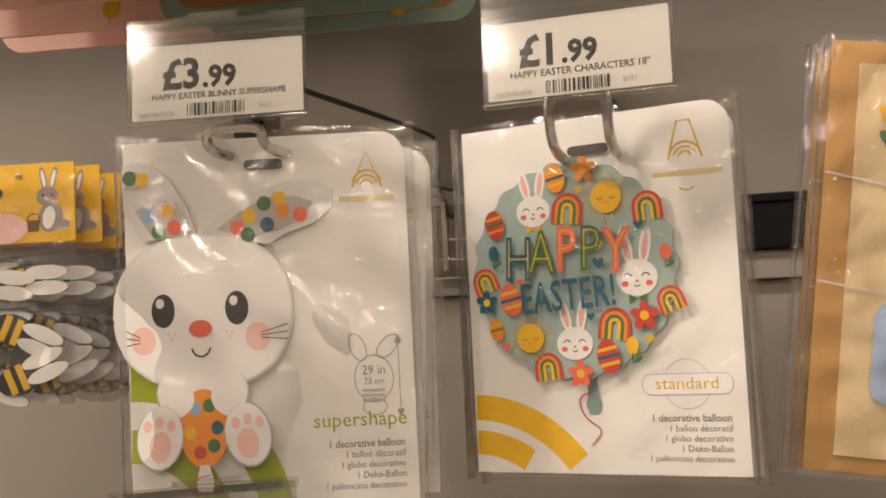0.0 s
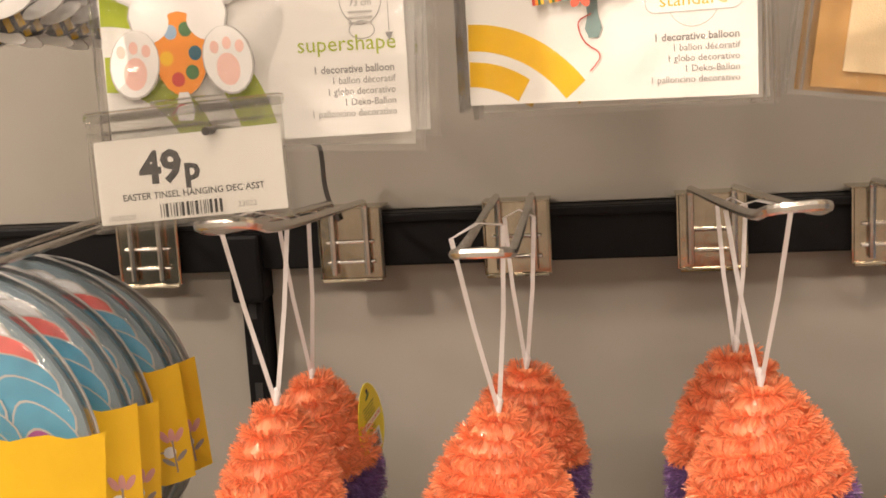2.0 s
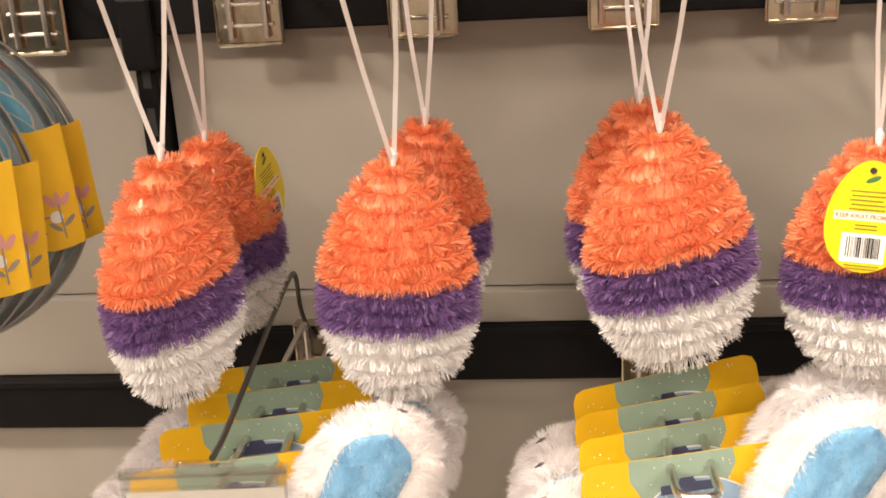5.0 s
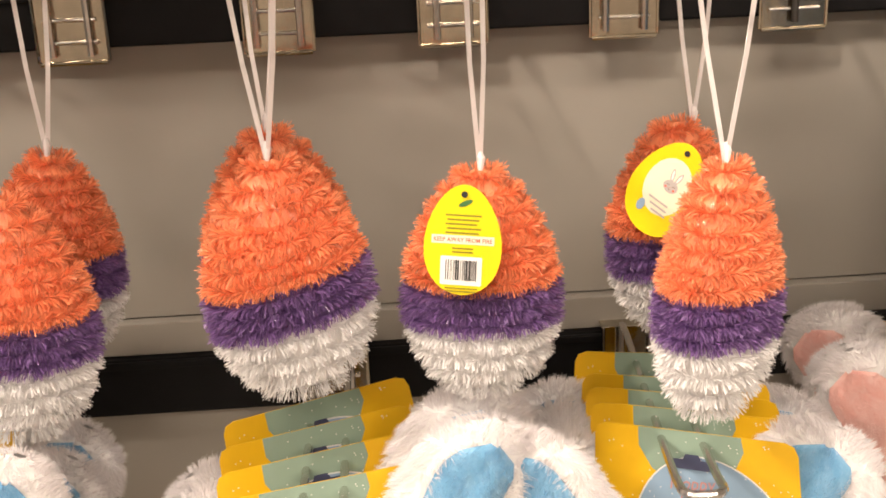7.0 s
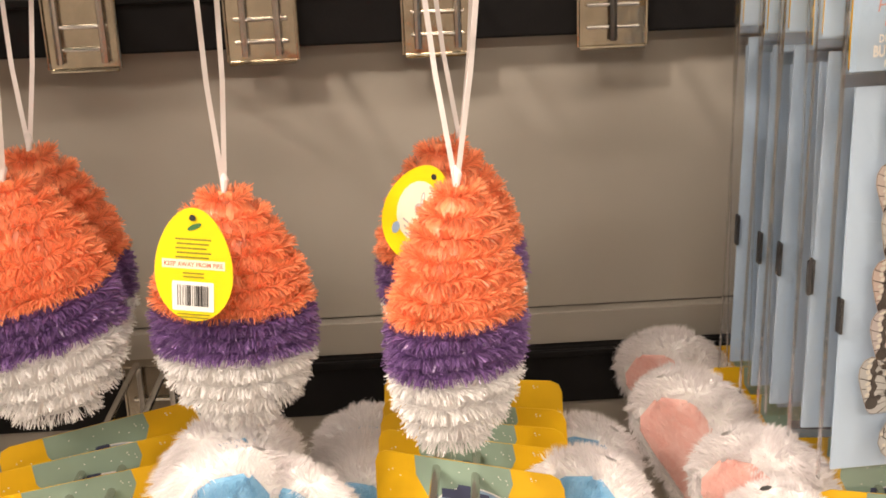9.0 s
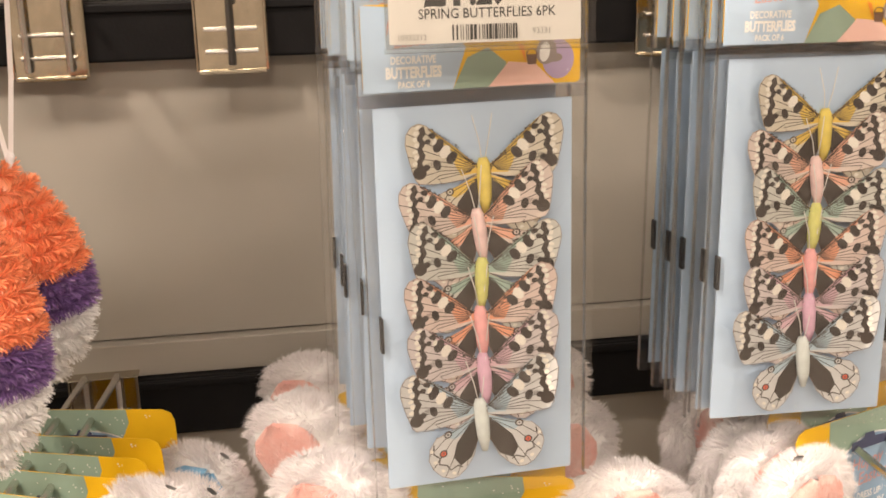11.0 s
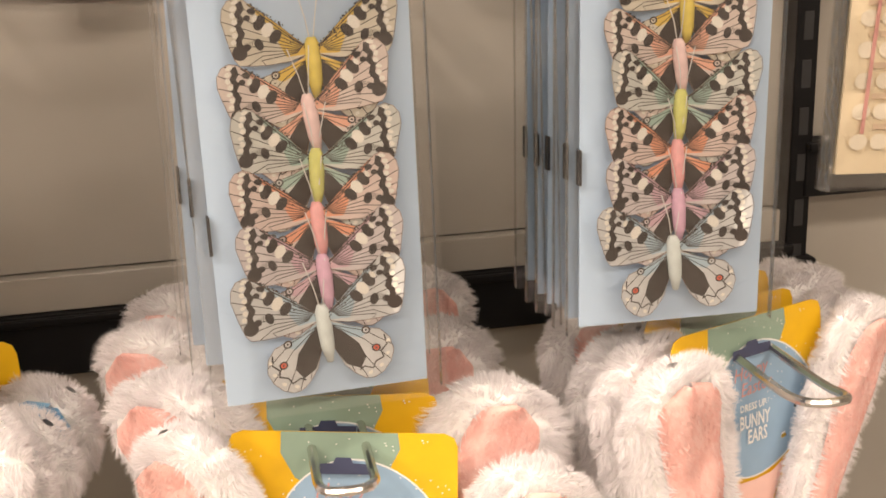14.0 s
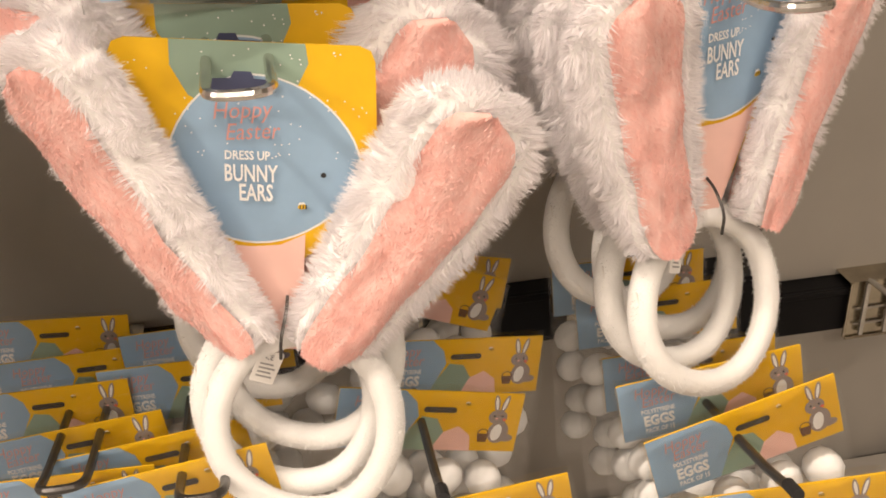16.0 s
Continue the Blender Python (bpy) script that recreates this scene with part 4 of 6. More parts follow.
def egg_ribbon(top, hook_l, hook_r, seed=0):
    """The white ribbon loop from the egg's top up over the hook's wires; points are in the world."""
    top, hook_l, hook_r = Vector(top), Vector(hook_l), Vector(hook_r)
    ob = thing("hanging_ribbon", "thin white satin ribbon loop over a display hook", "ribbon", "ribbons of the tinsel eggs", Matrix.Translation(top))
    for h, nm in ((hook_l, 0), (hook_r, 1)):
        line = [Vector((0, 0, -0.008)), (h - top) * 0.5 + Vector((0.002 * (nm * 2 - 1), 0, 0)), h - top]
        part("ribbon", ribbon_bm(line, 0.0034, (1, 0.35, 0)), RIBBON, ob)
    part("ribbon_top", ribbon_bm([hook_l - top, (hook_l + hook_r) / 2 - top + Vector((0, 0, 0.006)), hook_r - top], 0.0036, (0, 1, 0)), RIBBON, ob)
    part("knot", tube_bm([(0, -0.003, -0.007), (0.001, 0, 0.001), (0, 0.002, 0.006)], [0.0015, 0.003, 0.0018], 8), RIBBON, ob)
    return ob


def egg_tag(m, back=True):
    """An egg-shaped yellow card tag."""
    ob = thing("egg_tag", "glossy yellow egg-shaped card tag with printed writing", "tag", "tags of the tinsel eggs", m)
    outline = [(x * (1 - 0.16 * (z + 0.04) / 0.04), z) for x, z in oval(0, -0.038, 0.0262, 0.038, 40)]
    card = part("card", slab_bm(outline, -0.0003, 0.0003), material("tag_yellow", (0.82, 0.66, 0.01), 0.3, vary=0.04), ob)
    a = Art(-0.0004)
    if back:
        for k in range(5):
            a.rect(-0.012 + 0.001 * (k % 2), 0.012 - 0.0015 * (k % 3), -0.0215 - 0.0030 * k, -0.0203 - 0.0030 * k, ink("tag_ink", (0.25, 0.22, 0.02)))
        a.oval(0.001, -0.0125, 0.0052, 0.0018, GREEN, 25, 10)
        a.rect(-0.021, 0.021, -0.0405, -0.0345, ink("tag_cream", (0.84, 0.78, 0.60)))
        a.text("KEEP AWAY FROM FIRE", 0, -0.0390, 0.0042, CORAL, bold=0.0001, wide=0.9)
        for k in range(2):
            a.rect(-0.007, 0.007, -0.0440 - 0.0025 * k, -0.0430 - 0.0025 * k, ink("tag_ink", (0.25, 0.22, 0.02)))
        a.rect(-0.0145, 0.0135, -0.0690, -0.0490, WHITE, 0.001)
        barcode(a, -0.0110, 0.0105, -0.0655, -0.0515, random.Random(5), 22)
        for k in range(2):
            a.rect(-0.011 + 0.001 * k, 0.011 - 0.001 * k, -0.0715 - 0.0022 * k, -0.0706 - 0.0022 * k, ink("tag_ink", (0.25, 0.22, 0.02)))
    else:
        a.oval(0, -0.036, 0.017, 0.023, ink("tag_cream", (0.84, 0.78, 0.60)))
        draw_rabbit(a, 0.002, -0.034, 0.011, SHADE, WHITE)
        a.oval(-0.010, -0.058, 0.003, 0.005, BLUE, 0, 10)
        for k in range(3):
            a.rect(-0.008 + 0.003 * k, 0.008 + 0.001 * k, -0.049 - 0.004 * k, -0.0475 - 0.004 * k, SHADE)
    a.oval(0, -0.0065, 0.0022, 0.0022, BLACK_INK, n=12)
    a.build("print", card, "printed writing and barcode" if back else "printed grey rabbit")
    return ob


# ---- plush ears on headbands ----
def ear_half(s, wide):
    """Half width of an ear at s along its length."""
    return wide * (0.50 + 0.95 * s - 0.45 * s * s) * (1.0 if s > 0.08 else 0.62 + 0.38 * math.sqrt(max(0.0, s / 0.08))) * math.sqrt(max(0.0, 1 - max(0.0, (s - 0.76) / 0.24) ** 2.2)) if s < 1 else 0.0


def plush_ear(name, inner, parent, seed, base, tip, facing, bow=0.0, off=0.0, wide=0.052, hairs=26000):
    """A flat furry ear from base to tip; its lining faces the given way, bow bends it sideways, and off moves the lining off its middle."""
    rng = random.Random(seed)
    base, tip = Vector(base), Vector(tip)
    length = (tip - base).length
    az = (tip - base).normalized()
    ay = -(Vector(facing) - az * az.dot(Vector(facing))).normalized()
    ax = ay.cross(az)
    turn = Matrix((ax, ay, az)).transposed().to_4x4()
    n, ring = 22, 20
    verts, faces = [], []

    def bend(s):
        return bow * 4 * s * (1 - s)

    def place(s, a, out=1.0):
        hw = max(ear_half(min(s, 0.999), wide), 0.0015)
        return Vector((hw * math.cos(a) * out + bend(s), 0.0125 * math.sin(a) * out * min(1.0, hw / 0.02) + 0.006 * math.sin(3 * s), s * length))

    for i in range(n + 1):
        for k in range(ring):
            verts.append(place(i / n, k * math.tau / ring))
    for i in range(n):
        for k in range(ring):
            faces.append([i * ring + k, i * ring + (k + 1) % ring, (i + 1) * ring + (k + 1) % ring, (i + 1) * ring + k])
    ear = link_mesh(name, verts, faces, [FUR_SKIN], parent, "white plush ear", smooth=True)
    verts, faces = [], []
    share = lambda s: 0.55 + 0.20 * max(0.0, 1 - s / 0.35) ** 1.5 + 0.05 * max(0.0, s - 0.5)
    shift = lambda s: off * ear_half(min(s, 0.999), wide) * min(1.0, s / 0.3)
    for i in range(n + 1):
        s = 0.945 * i / n
        for k in range(13):
            v = k / 12 * 2 - 1
            hw = ear_half(s, wide) * share(s) * (1.0 if s < 0.86 else math.sqrt(max(0, 1 - ((s - 0.86) / 0.086) ** 2)))
            crease = 0.0042 * noise.noise(Vector((v * 1.1, s * 4, seed))) + 0.0022 * noise.noise(Vector((v * 1.9, s * 9, seed + 7))) + 0.0065 * abs(v) ** 2.5
            verts.append((v * hw + bend(s) + shift(s) + 0.0032 * noise.noise(Vector((s * 6, 3.0, seed))), -0.0188 + crease + 0.006 * math.sin(3 * s), s * length))
    for i in range(n):
        for k in range(12):
            b = i * 13 + k
            faces.append([b, b + 1, b + 14, b + 13])
    link_mesh("ear_lining", verts, faces, [inner], ear, "velvet ear lining", smooth=True)
    cloth, verts, faces = verts, [], []
    for _ in range(7000):
        i, k = rng.randrange(n), rng.randrange(12)
        b, fu, fv = i * 13 + k, rng.random(), rng.random()
        low, high = Vector(cloth[b]).lerp(Vector(cloth[b + 1]), fu), Vector(cloth[b + 13]).lerp(Vector(cloth[b + 14]), fu)
        p = low.lerp(high, fv)
        lay = noise.noise_vector(Vector((p.x * 42, 0.0, p.z * 24 + seed)))
        d = Vector((lay.x * 1.5 + rng.uniform(-0.3, 0.3), -0.55, -0.8 + lay.z * 1.4 + rng.uniform(-0.3, 0.3))).normalized()
        side = d.cross(Vector((rng.uniform(-1, 1), -0.4, rng.uniform(-1, 1)))).normalized() * rng.uniform(0.0002, 0.0004)
        c = len(verts)
        verts += [p - side, p + side, p + d * rng.uniform(0.0016, 0.0034)]
        faces.append([c, c + 1, c + 2])
    link_mesh("lining_nap", verts, faces, [inner], ear, "short brushed pile")
    verts, faces = [], []
    for _ in range(hairs):
        s, a = rng.random() ** 0.9, rng.random() * math.tau
        p = place(s, a, 0.98)
        hw = max(ear_half(min(s, 0.999), wide), 0.003)
        from_mid = p.x - bend(s) - shift(s)
        if math.sin(a) < 0 and abs(from_mid) < hw * (share(s) - 0.03) and s < 0.92:
            continue
        d = Vector((math.cos(a), 0.9 * math.sin(a), (1.2 if s > 0.9 else 0.0) - 0.25))
        if math.sin(a) < 0 and abs(from_mid) < hw * (share(s) + 0.14) and s < 0.92:
            d = Vector((-0.40 * math.copysign(1.0, from_mid), -1.0, -0.2))
        cell = Vector((math.floor(p.x / 0.008), math.floor(p.y / 0.008), math.floor(p.z / 0.008)))
        heart = (cell + Vector((0.5, 0.5, 0.5)) + noise.noise_vector(cell * 3.7 + Vector((seed, 0, 0)))) * 0.008
        lay = noise.noise_vector(Vector((p.x * 58, p.y * 58, p.z * 58 + seed)))
        d = (d + lay * 1.15 + Vector((rng.uniform(-0.14, 0.14), rng.uniform(-0.14, 0.14), rng.uniform(-0.14, 0.14)))).normalized()
        side = d.cross(Vector((rng.uniform(-1, 1), rng.uniform(-1, 1), rng.uniform(-1, 1)))).normalized() * rng.uniform(0.00026, 0.00056)
        ln = rng.uniform(0.0042, 0.0082) * (1.35 if math.sin(a) < 0 else 1.0)
        d = d + (heart - p) * (0.36 / ln)
        ln = ln / max(d.length, 0.6)
        b = len(verts)
        verts += [p - side, p + side, p + d * ln]
        faces.append([b, b + 1, b + 2])
    link_mesh("fur", verts, faces, [FUR], ear, "long white pile")
    ear.matrix_basis = Matrix.Translation(base) @ turn
    return ear


def ear_card_art():
    a = Art(-0.0005)
    w, h = 0.158, 0.160
    a.poly([(-0.046, 0.0), (0.034, 0.0), (0.036, -0.012), (0.028, -0.030), (0.010, -0.044), (-0.018, -0.046), (-0.036, -0.034), (-0.046, -0.016)], SAGE)
    blob = [(0.004 + 0.060 * math.cos(t) * (1 - 0.16 * math.sin(t - 0.6)) * (1.0 if math.sin(t) > -0.2 else 1.0 + 0.25 * (math.sin(t) + 0.2)), -0.076 + 0.056 * math.sin(t)) for t in (k * math.tau / 44 for k in range(44))]
    a.poly(blob, BLUE)
    a.stroke(blob, 0.0013, ink("line_white", (0.80, 0.80, 0.78)), True)
    rng = random.Random(3)
    for _ in range(70):
        x, z = rng.uniform(-0.072, 0.072), rng.uniform(-0.075, -0.004)
        a.oval(x, z, 0.0006, 0.0006, WHITE, n=6)
    a.text("Hoppy", -0.004, -0.047, 0.0155, DUSTY, shear=0.25, wide=0.85, turn=4)
    a.text("Easter", 0.002, -0.0605, 0.0155, DUSTY, shear=0.25, wide=0.85, turn=4)
    a.text("DRESS UP", -0.001, -0.074, 0.0082, WHITE, bold=0.0002, wide=0.8)
    a.text("BUNNY", 0.001, -0.0885, 0.0160, WHITE, bold=0.0003, wide=0.60)
    a.text("EARS", 0.004, -0.1015, 0.0160, WHITE, bold=0.0003, wide=0.60)
    a.oval(0.046, -0.083, 0.0018, 0.0018, BLACK_INK, n=10)
    draw_bee(a, 0.033, -0.105, 0.0055)
    return a


def headband(color, seed, left, right, ring=(0.0, -0.248)):
    """Bunny-ear headband on its card. The origin is the card's hole; the card faces -y. left and right give each ear's base, tip, facing and bow."""
    lining, words = (VELVET_PINK, "pink") if color == "pink" else (VELVET_BLUE, "blue")
    ob = thing("bunny_ear_headband", "white plush headband with " + words + "-lined bunny ears on a printed card", "headband", words + " bunny-ear headbands")
    w, rx, rz = 0.158, ring[0], ring[1]
    nx = rx * 0.7
    outline = [(-w / 2 + 0.010, 0.026), (w / 2 - 0.010, 0.026), (w / 2 - 0.003, 0.023), (w / 2, 0.016), (w / 2 + 0.003, -0.04), (0.060, -0.098), (0.036, -0.118), (nx + 0.010, -0.185), (nx - 0.010, -0.185), (-0.036, -0.118), (-0.060, -0.098), (-w / 2 - 0.003, -0.04), (-w / 2, 0.016), (-w / 2 + 0.003, 0.023)]
    sheet_card = part("card", slab_bm(outline, -0.0004, 0.0004), YELLOW, ob, "yellow, blue and green printed card")
    a = ear_card_art()
    a.verts = [(x + 0.003, y, z + 0.026) for x, y, z in a.verts]
    a.poly([(-0.038, -0.098), (-0.020, -0.106), (0.004, -0.1075), (0.022, -0.106), (0.038, -0.098), (nx + 0.009, -0.184), (nx - 0.009, -0.184)], BLUSH)
    slot = [(-0.020, -0.004), (0.020, -0.004), (0.020, 0.0035), (0.007, 0.0042), (0.005, 0.0085), (-0.005, 0.0085), (-0.007, 0.0042), (-0.020, 0.0035)]
    a.poly(slot, ink("slot_blue", (0.05, 0.06, 0.12)))
    a.build("print", sheet_card, "printed words and a small bee")
    part("staple", tube_bm(rounded([(nx, -0.002, rz + 0.092), (nx, -0.012, rz + 0.086), (nx - 0.003, -0.026, rz + 0.072), (nx - 0.003, -0.024, rz + 0.056)]), 0.0011, 6), DARK_WIRE, ob, "metal fixing wire")
    for k, (base, tip, facing, *bend) in enumerate((left, right)):
        plush_ear("ear", lining, ob, seed * 10 + k, base, tip, facing, *bend)
    point = lambda t: 1 + 0.10 * math.exp(-((t % math.tau - 5.1) / 0.55) ** 2)
    loop = lambda t: Vector((rx + 0.060 * math.cos(t) * (1 - 0.06 * math.sin(t)) * point(t), -0.012 + 0.016 * math.sin(t), rz + 0.061 * math.sin(t) * point(t)))
    ring_line = [loop(k * math.tau / 60 + math.pi / 2) for k in range(61)]
    band = part("band", tube_bm(ring_line, 0.0106, 14, flat=0.85), FLEECE, ob, "white fleece headband", smooth=True)
    rng, verts, faces = random.Random(seed + 40), [], []
    for _ in range(5200):
        t, q = rng.random() * math.tau, rng.random() * math.tau
        out = Vector((math.cos(t), 0, math.sin(t)))
        d = out * math.cos(q) + Vector((0, 1, 0)) * math.sin(q)
        p = loop(t) + Vector((d.x, d.y * 0.9, d.z)) * 0.0096
        d = (d + noise.noise_vector(p * 90) * 0.7 + Vector((rng.uniform(-0.5, 0.5), rng.uniform(-0.5, 0.5), rng.uniform(-0.5, 0.5)))).normalized()
        side = d.cross(Vector((rng.uniform(-1, 1), rng.uniform(-1, 1), rng.uniform(-1, 1)))).normalized() * 0.00028
        k = len(verts)
        verts += [p - side, p + side, p + d * rng.uniform(0.0014, 0.0030)]
        faces.append([k, k + 1, k + 2])
    link_mesh("nap", verts, faces, [FLEECE], band, "short white nap")
    for x, z, turn in ((rx - 0.022, rz + 0.046, 25), (rx - 0.062, rz + 0.020, 8)):
        tag = part("care_tag", slab_bm(round_rect(-0.009, 0.009, -0.020, 0.003, 0.001), -0.0003, 0.0003), LABEL_CARD, ob, "white sewn-in care tag")
        tag.matrix_basis = pose(x, -0.004, z, -6, turn, 20 if x > rx - 0.04 else 70)
        t = Art(-0.0005)
        for k in range(4):
            t.rect(-0.006, 0.006 - 0.002 * (k % 2), -0.016 + 0.003 * k, -0.0148 + 0.003 * k, GREY_INK)
        t.text("CE", -0.001, -0.003, 0.0055, BLACK_INK)
        t.build("print", tag, "printed small writing")
    return ob



# ---- butterfly packs ----
def butterfly(parent, hue, x, z, s, turn, depth, rng):
    """A paper butterfly with a felt body, lying on its card; the origin is the top of its body."""
    ob = part("butterfly", tube_bm([(0, -0.002, 0.006), (0, -0.0025, 0.002), (0, -0.003, -0.008), (0, -0.003, -0.020), (0, -0.002, -0.030)], [0.0026, 0.0044, 0.0047, 0.0042, 0.0020], 12), FELT[hue], parent, hue + " feathered paper butterfly", True)
    art = Art(-0.0005, 0.00003)
    glow, base, dark = WING_GLOW[hue], WING[hue], ink("wing_dark", (0.045, 0.035, 0.03))
    pale = ink("wing_pale", (0.80, 0.77, 0.70))
    for sx in (-1, 1):
        g = lambda px, pz: (sx * px * 0.001, pz * 0.001)
        line = lambda pts, w, mat: art.stroke([g(*p) for p in pts], w * 0.001, mat)
        spot = lambda px, pz, rx, rz, mat, turn=0.0: art.oval(sx * px * 0.001, pz * 0.001, rx * 0.001, rz * 0.001, mat, sx * turn, 14)
        low = [(2, -3), (16, -10), (31, -14), (36, -20), (37.5, -28), (35, -35), (30, -41), (24, -44), (19, -43.5), (14, -40), (8, -33), (4, -22), (2, -12)]
        up = [(2.5, 1), (6, 3.5), (11, 8), (17, 14), (24, 20), (31, 26), (37, 31), (41, 32.5), (46, 31), (49.5, 26.5), (50.5, 20), (49, 12), (47.5, 5), (45.5, -2), (43, -5.5), (36, -6.5), (26, -7), (14, -6.5), (4, -4)]
        # lower wing: pale lobe, tinted root, dark triangle, ringed eyes and a crooked line
        art.poly([g(*p) for p in low], base)
        art.poly([g(*p) for p in ((3, -5), (14, -9), (23, -12), (24, -15), (19, -18), (10, -14), (3, -9))], glow)
        art.poly([g(*p) for p in ((3, -7), (9, -11), (18, -21), (21, -30), (17, -37), (9, -33), (3.5, -22))], dark)
        for px, pz in ((37, -25), (35, -34), (28, -42), (20, -43), (13, -38)):
            line([(4, -7), (px * 0.6, pz * 0.55), (px, pz)], 0.5, dark)
        for px, pz in ((23, -13.5), (27.5, -25.5)):
            spot(px, pz, 2.7, 2.5, dark)
            spot(px, pz, 1.7, 1.6, CORAL if pz < -20 else base)
            spot(px, pz, 0.7, 0.7, dark)
        line([(33, -18), (34, -24), (30, -28), (31, -32), (26, -34), (24, -38), (19, -36), (16, -38)], 0.9, dark)
        for px, pz in ((35, -22), (33.5, -30), (29, -37), (22, -40.5)):
            spot(px, pz, 1.5, 1.1, pale, 30)
        line(low + low[:1], 0.28, BROWN)
        # upper wing
        art.poly([g(*p) for p in up], base)
        art.poly([g(*p) for p in ((2.5, 1), (6, 3.5), (11, 8), (17, 14), (24, 20), (31, 26), (35, 29.5), (30, 22), (20, 12), (19, 4), (15, -4), (4, -3.5))], glow)
        for k, (px, pz) in enumerate(((44, 31.5), (48.5, 27), (50, 20), (49, 12.5), (47.5, 5.5), (45.5, -1.5), (38, -6.2), (28, -6.8))):
            line([(5 + k * 0.5, 1.5 - 0.5 * k), (22 + 1.2 * k, 14 - 2.6 * k), (px, pz)], 0.48, dark)
        line([(3, 0.5), (10, 6), (18, 13), (27, 21), (35, 28.5)], 0.62, dark)
        # outer border: a crooked black band with white scales on its outer side
        line([(39.5, 30), (38.5, 26), (41.0, 23), (39.0, 20), (41.5, 16.5), (39.5, 12), (42.0, 8), (40.5, 2)], 3.9, dark)
        spot(42.0, 1.5, 4.4, 4.2, dark, 10)
        spot(37.6, 4.2, 2.4, 2.0, dark)
        for px, pz, rx, rz in ((41.5, 30.0, 2.2, 1.2), (43.0, 26.5, 1.9, 1.5), (43.8, 22.8, 1.5, 1.7), (43.0, 19.0, 1.7, 1.6), (44.2, 15.2, 1.9, 1.2), (43.6, 11.6, 1.6, 1.7), (44.8, 7.8, 1.7, 1.5)):
            spot(px, pz, rx, rz, pale, -15)
        # middle: two slanted black bars with a white one between, and smaller marks
        spot(29.0, 17.3, 3.2, 4.6, dark, 32)
        spot(24.8, 12.8, 3.2, 4.4, pale, 34)
        spot(20.6, 8.6, 3.0, 4.4, dark, 42)
        spot(30.5, 5.2, 2.4, 3.6, dark, -18)
        spot(32.8, 24.0, 2.4, 1.7, dark, 20)
        spot(35.8, 20.6, 2.0, 1.7, dark)
        spot(31.5, 20.0, 1.4, 2.1, pale, 30)
        for k in range(7):
            line([(31.5 + 1.1 * k, 8.6 - 0.3 * k), (32.2 + 1.1 * k, 5.8 - 0.3 * k)], 0.28, dark)
        line(up + up[:1], 0.28, BROWN)
        for _ in range(46):
            t = rng.uniform(0.10, 1.0)
            side = rng.uniform(0.4, 2.2) if t > 0.5 else rng.uniform(-9, 2.0) * (0.35 + t)
            spot(34 * t - (1.2 if t > 0.5 else 0), 27 * t - 0.5 + side * (1 if t > 0.5 else 0.8), 0.48, 0.48, dark)

    def lift(px, py, pz):
        return (px, py - 0.007 * abs(px) / 0.045, pz)
    art.build("wing_sheet", ob, "black and white marked wings", lift)
    for sx in (-1, 1):
        part("antenna", tube_bm([(sx * 0.001, -0.003, 0.005), (sx * 0.003, -0.006, 0.018), (sx * 0.0065, -0.005, 0.034)], 0.00035, 5), PEARL, ob)
    ob.matrix_basis = pose(x, -0.001 - depth, z, 0, turn, 0) @ Matrix.Diagonal((s, 1, s, 1))
    return ob


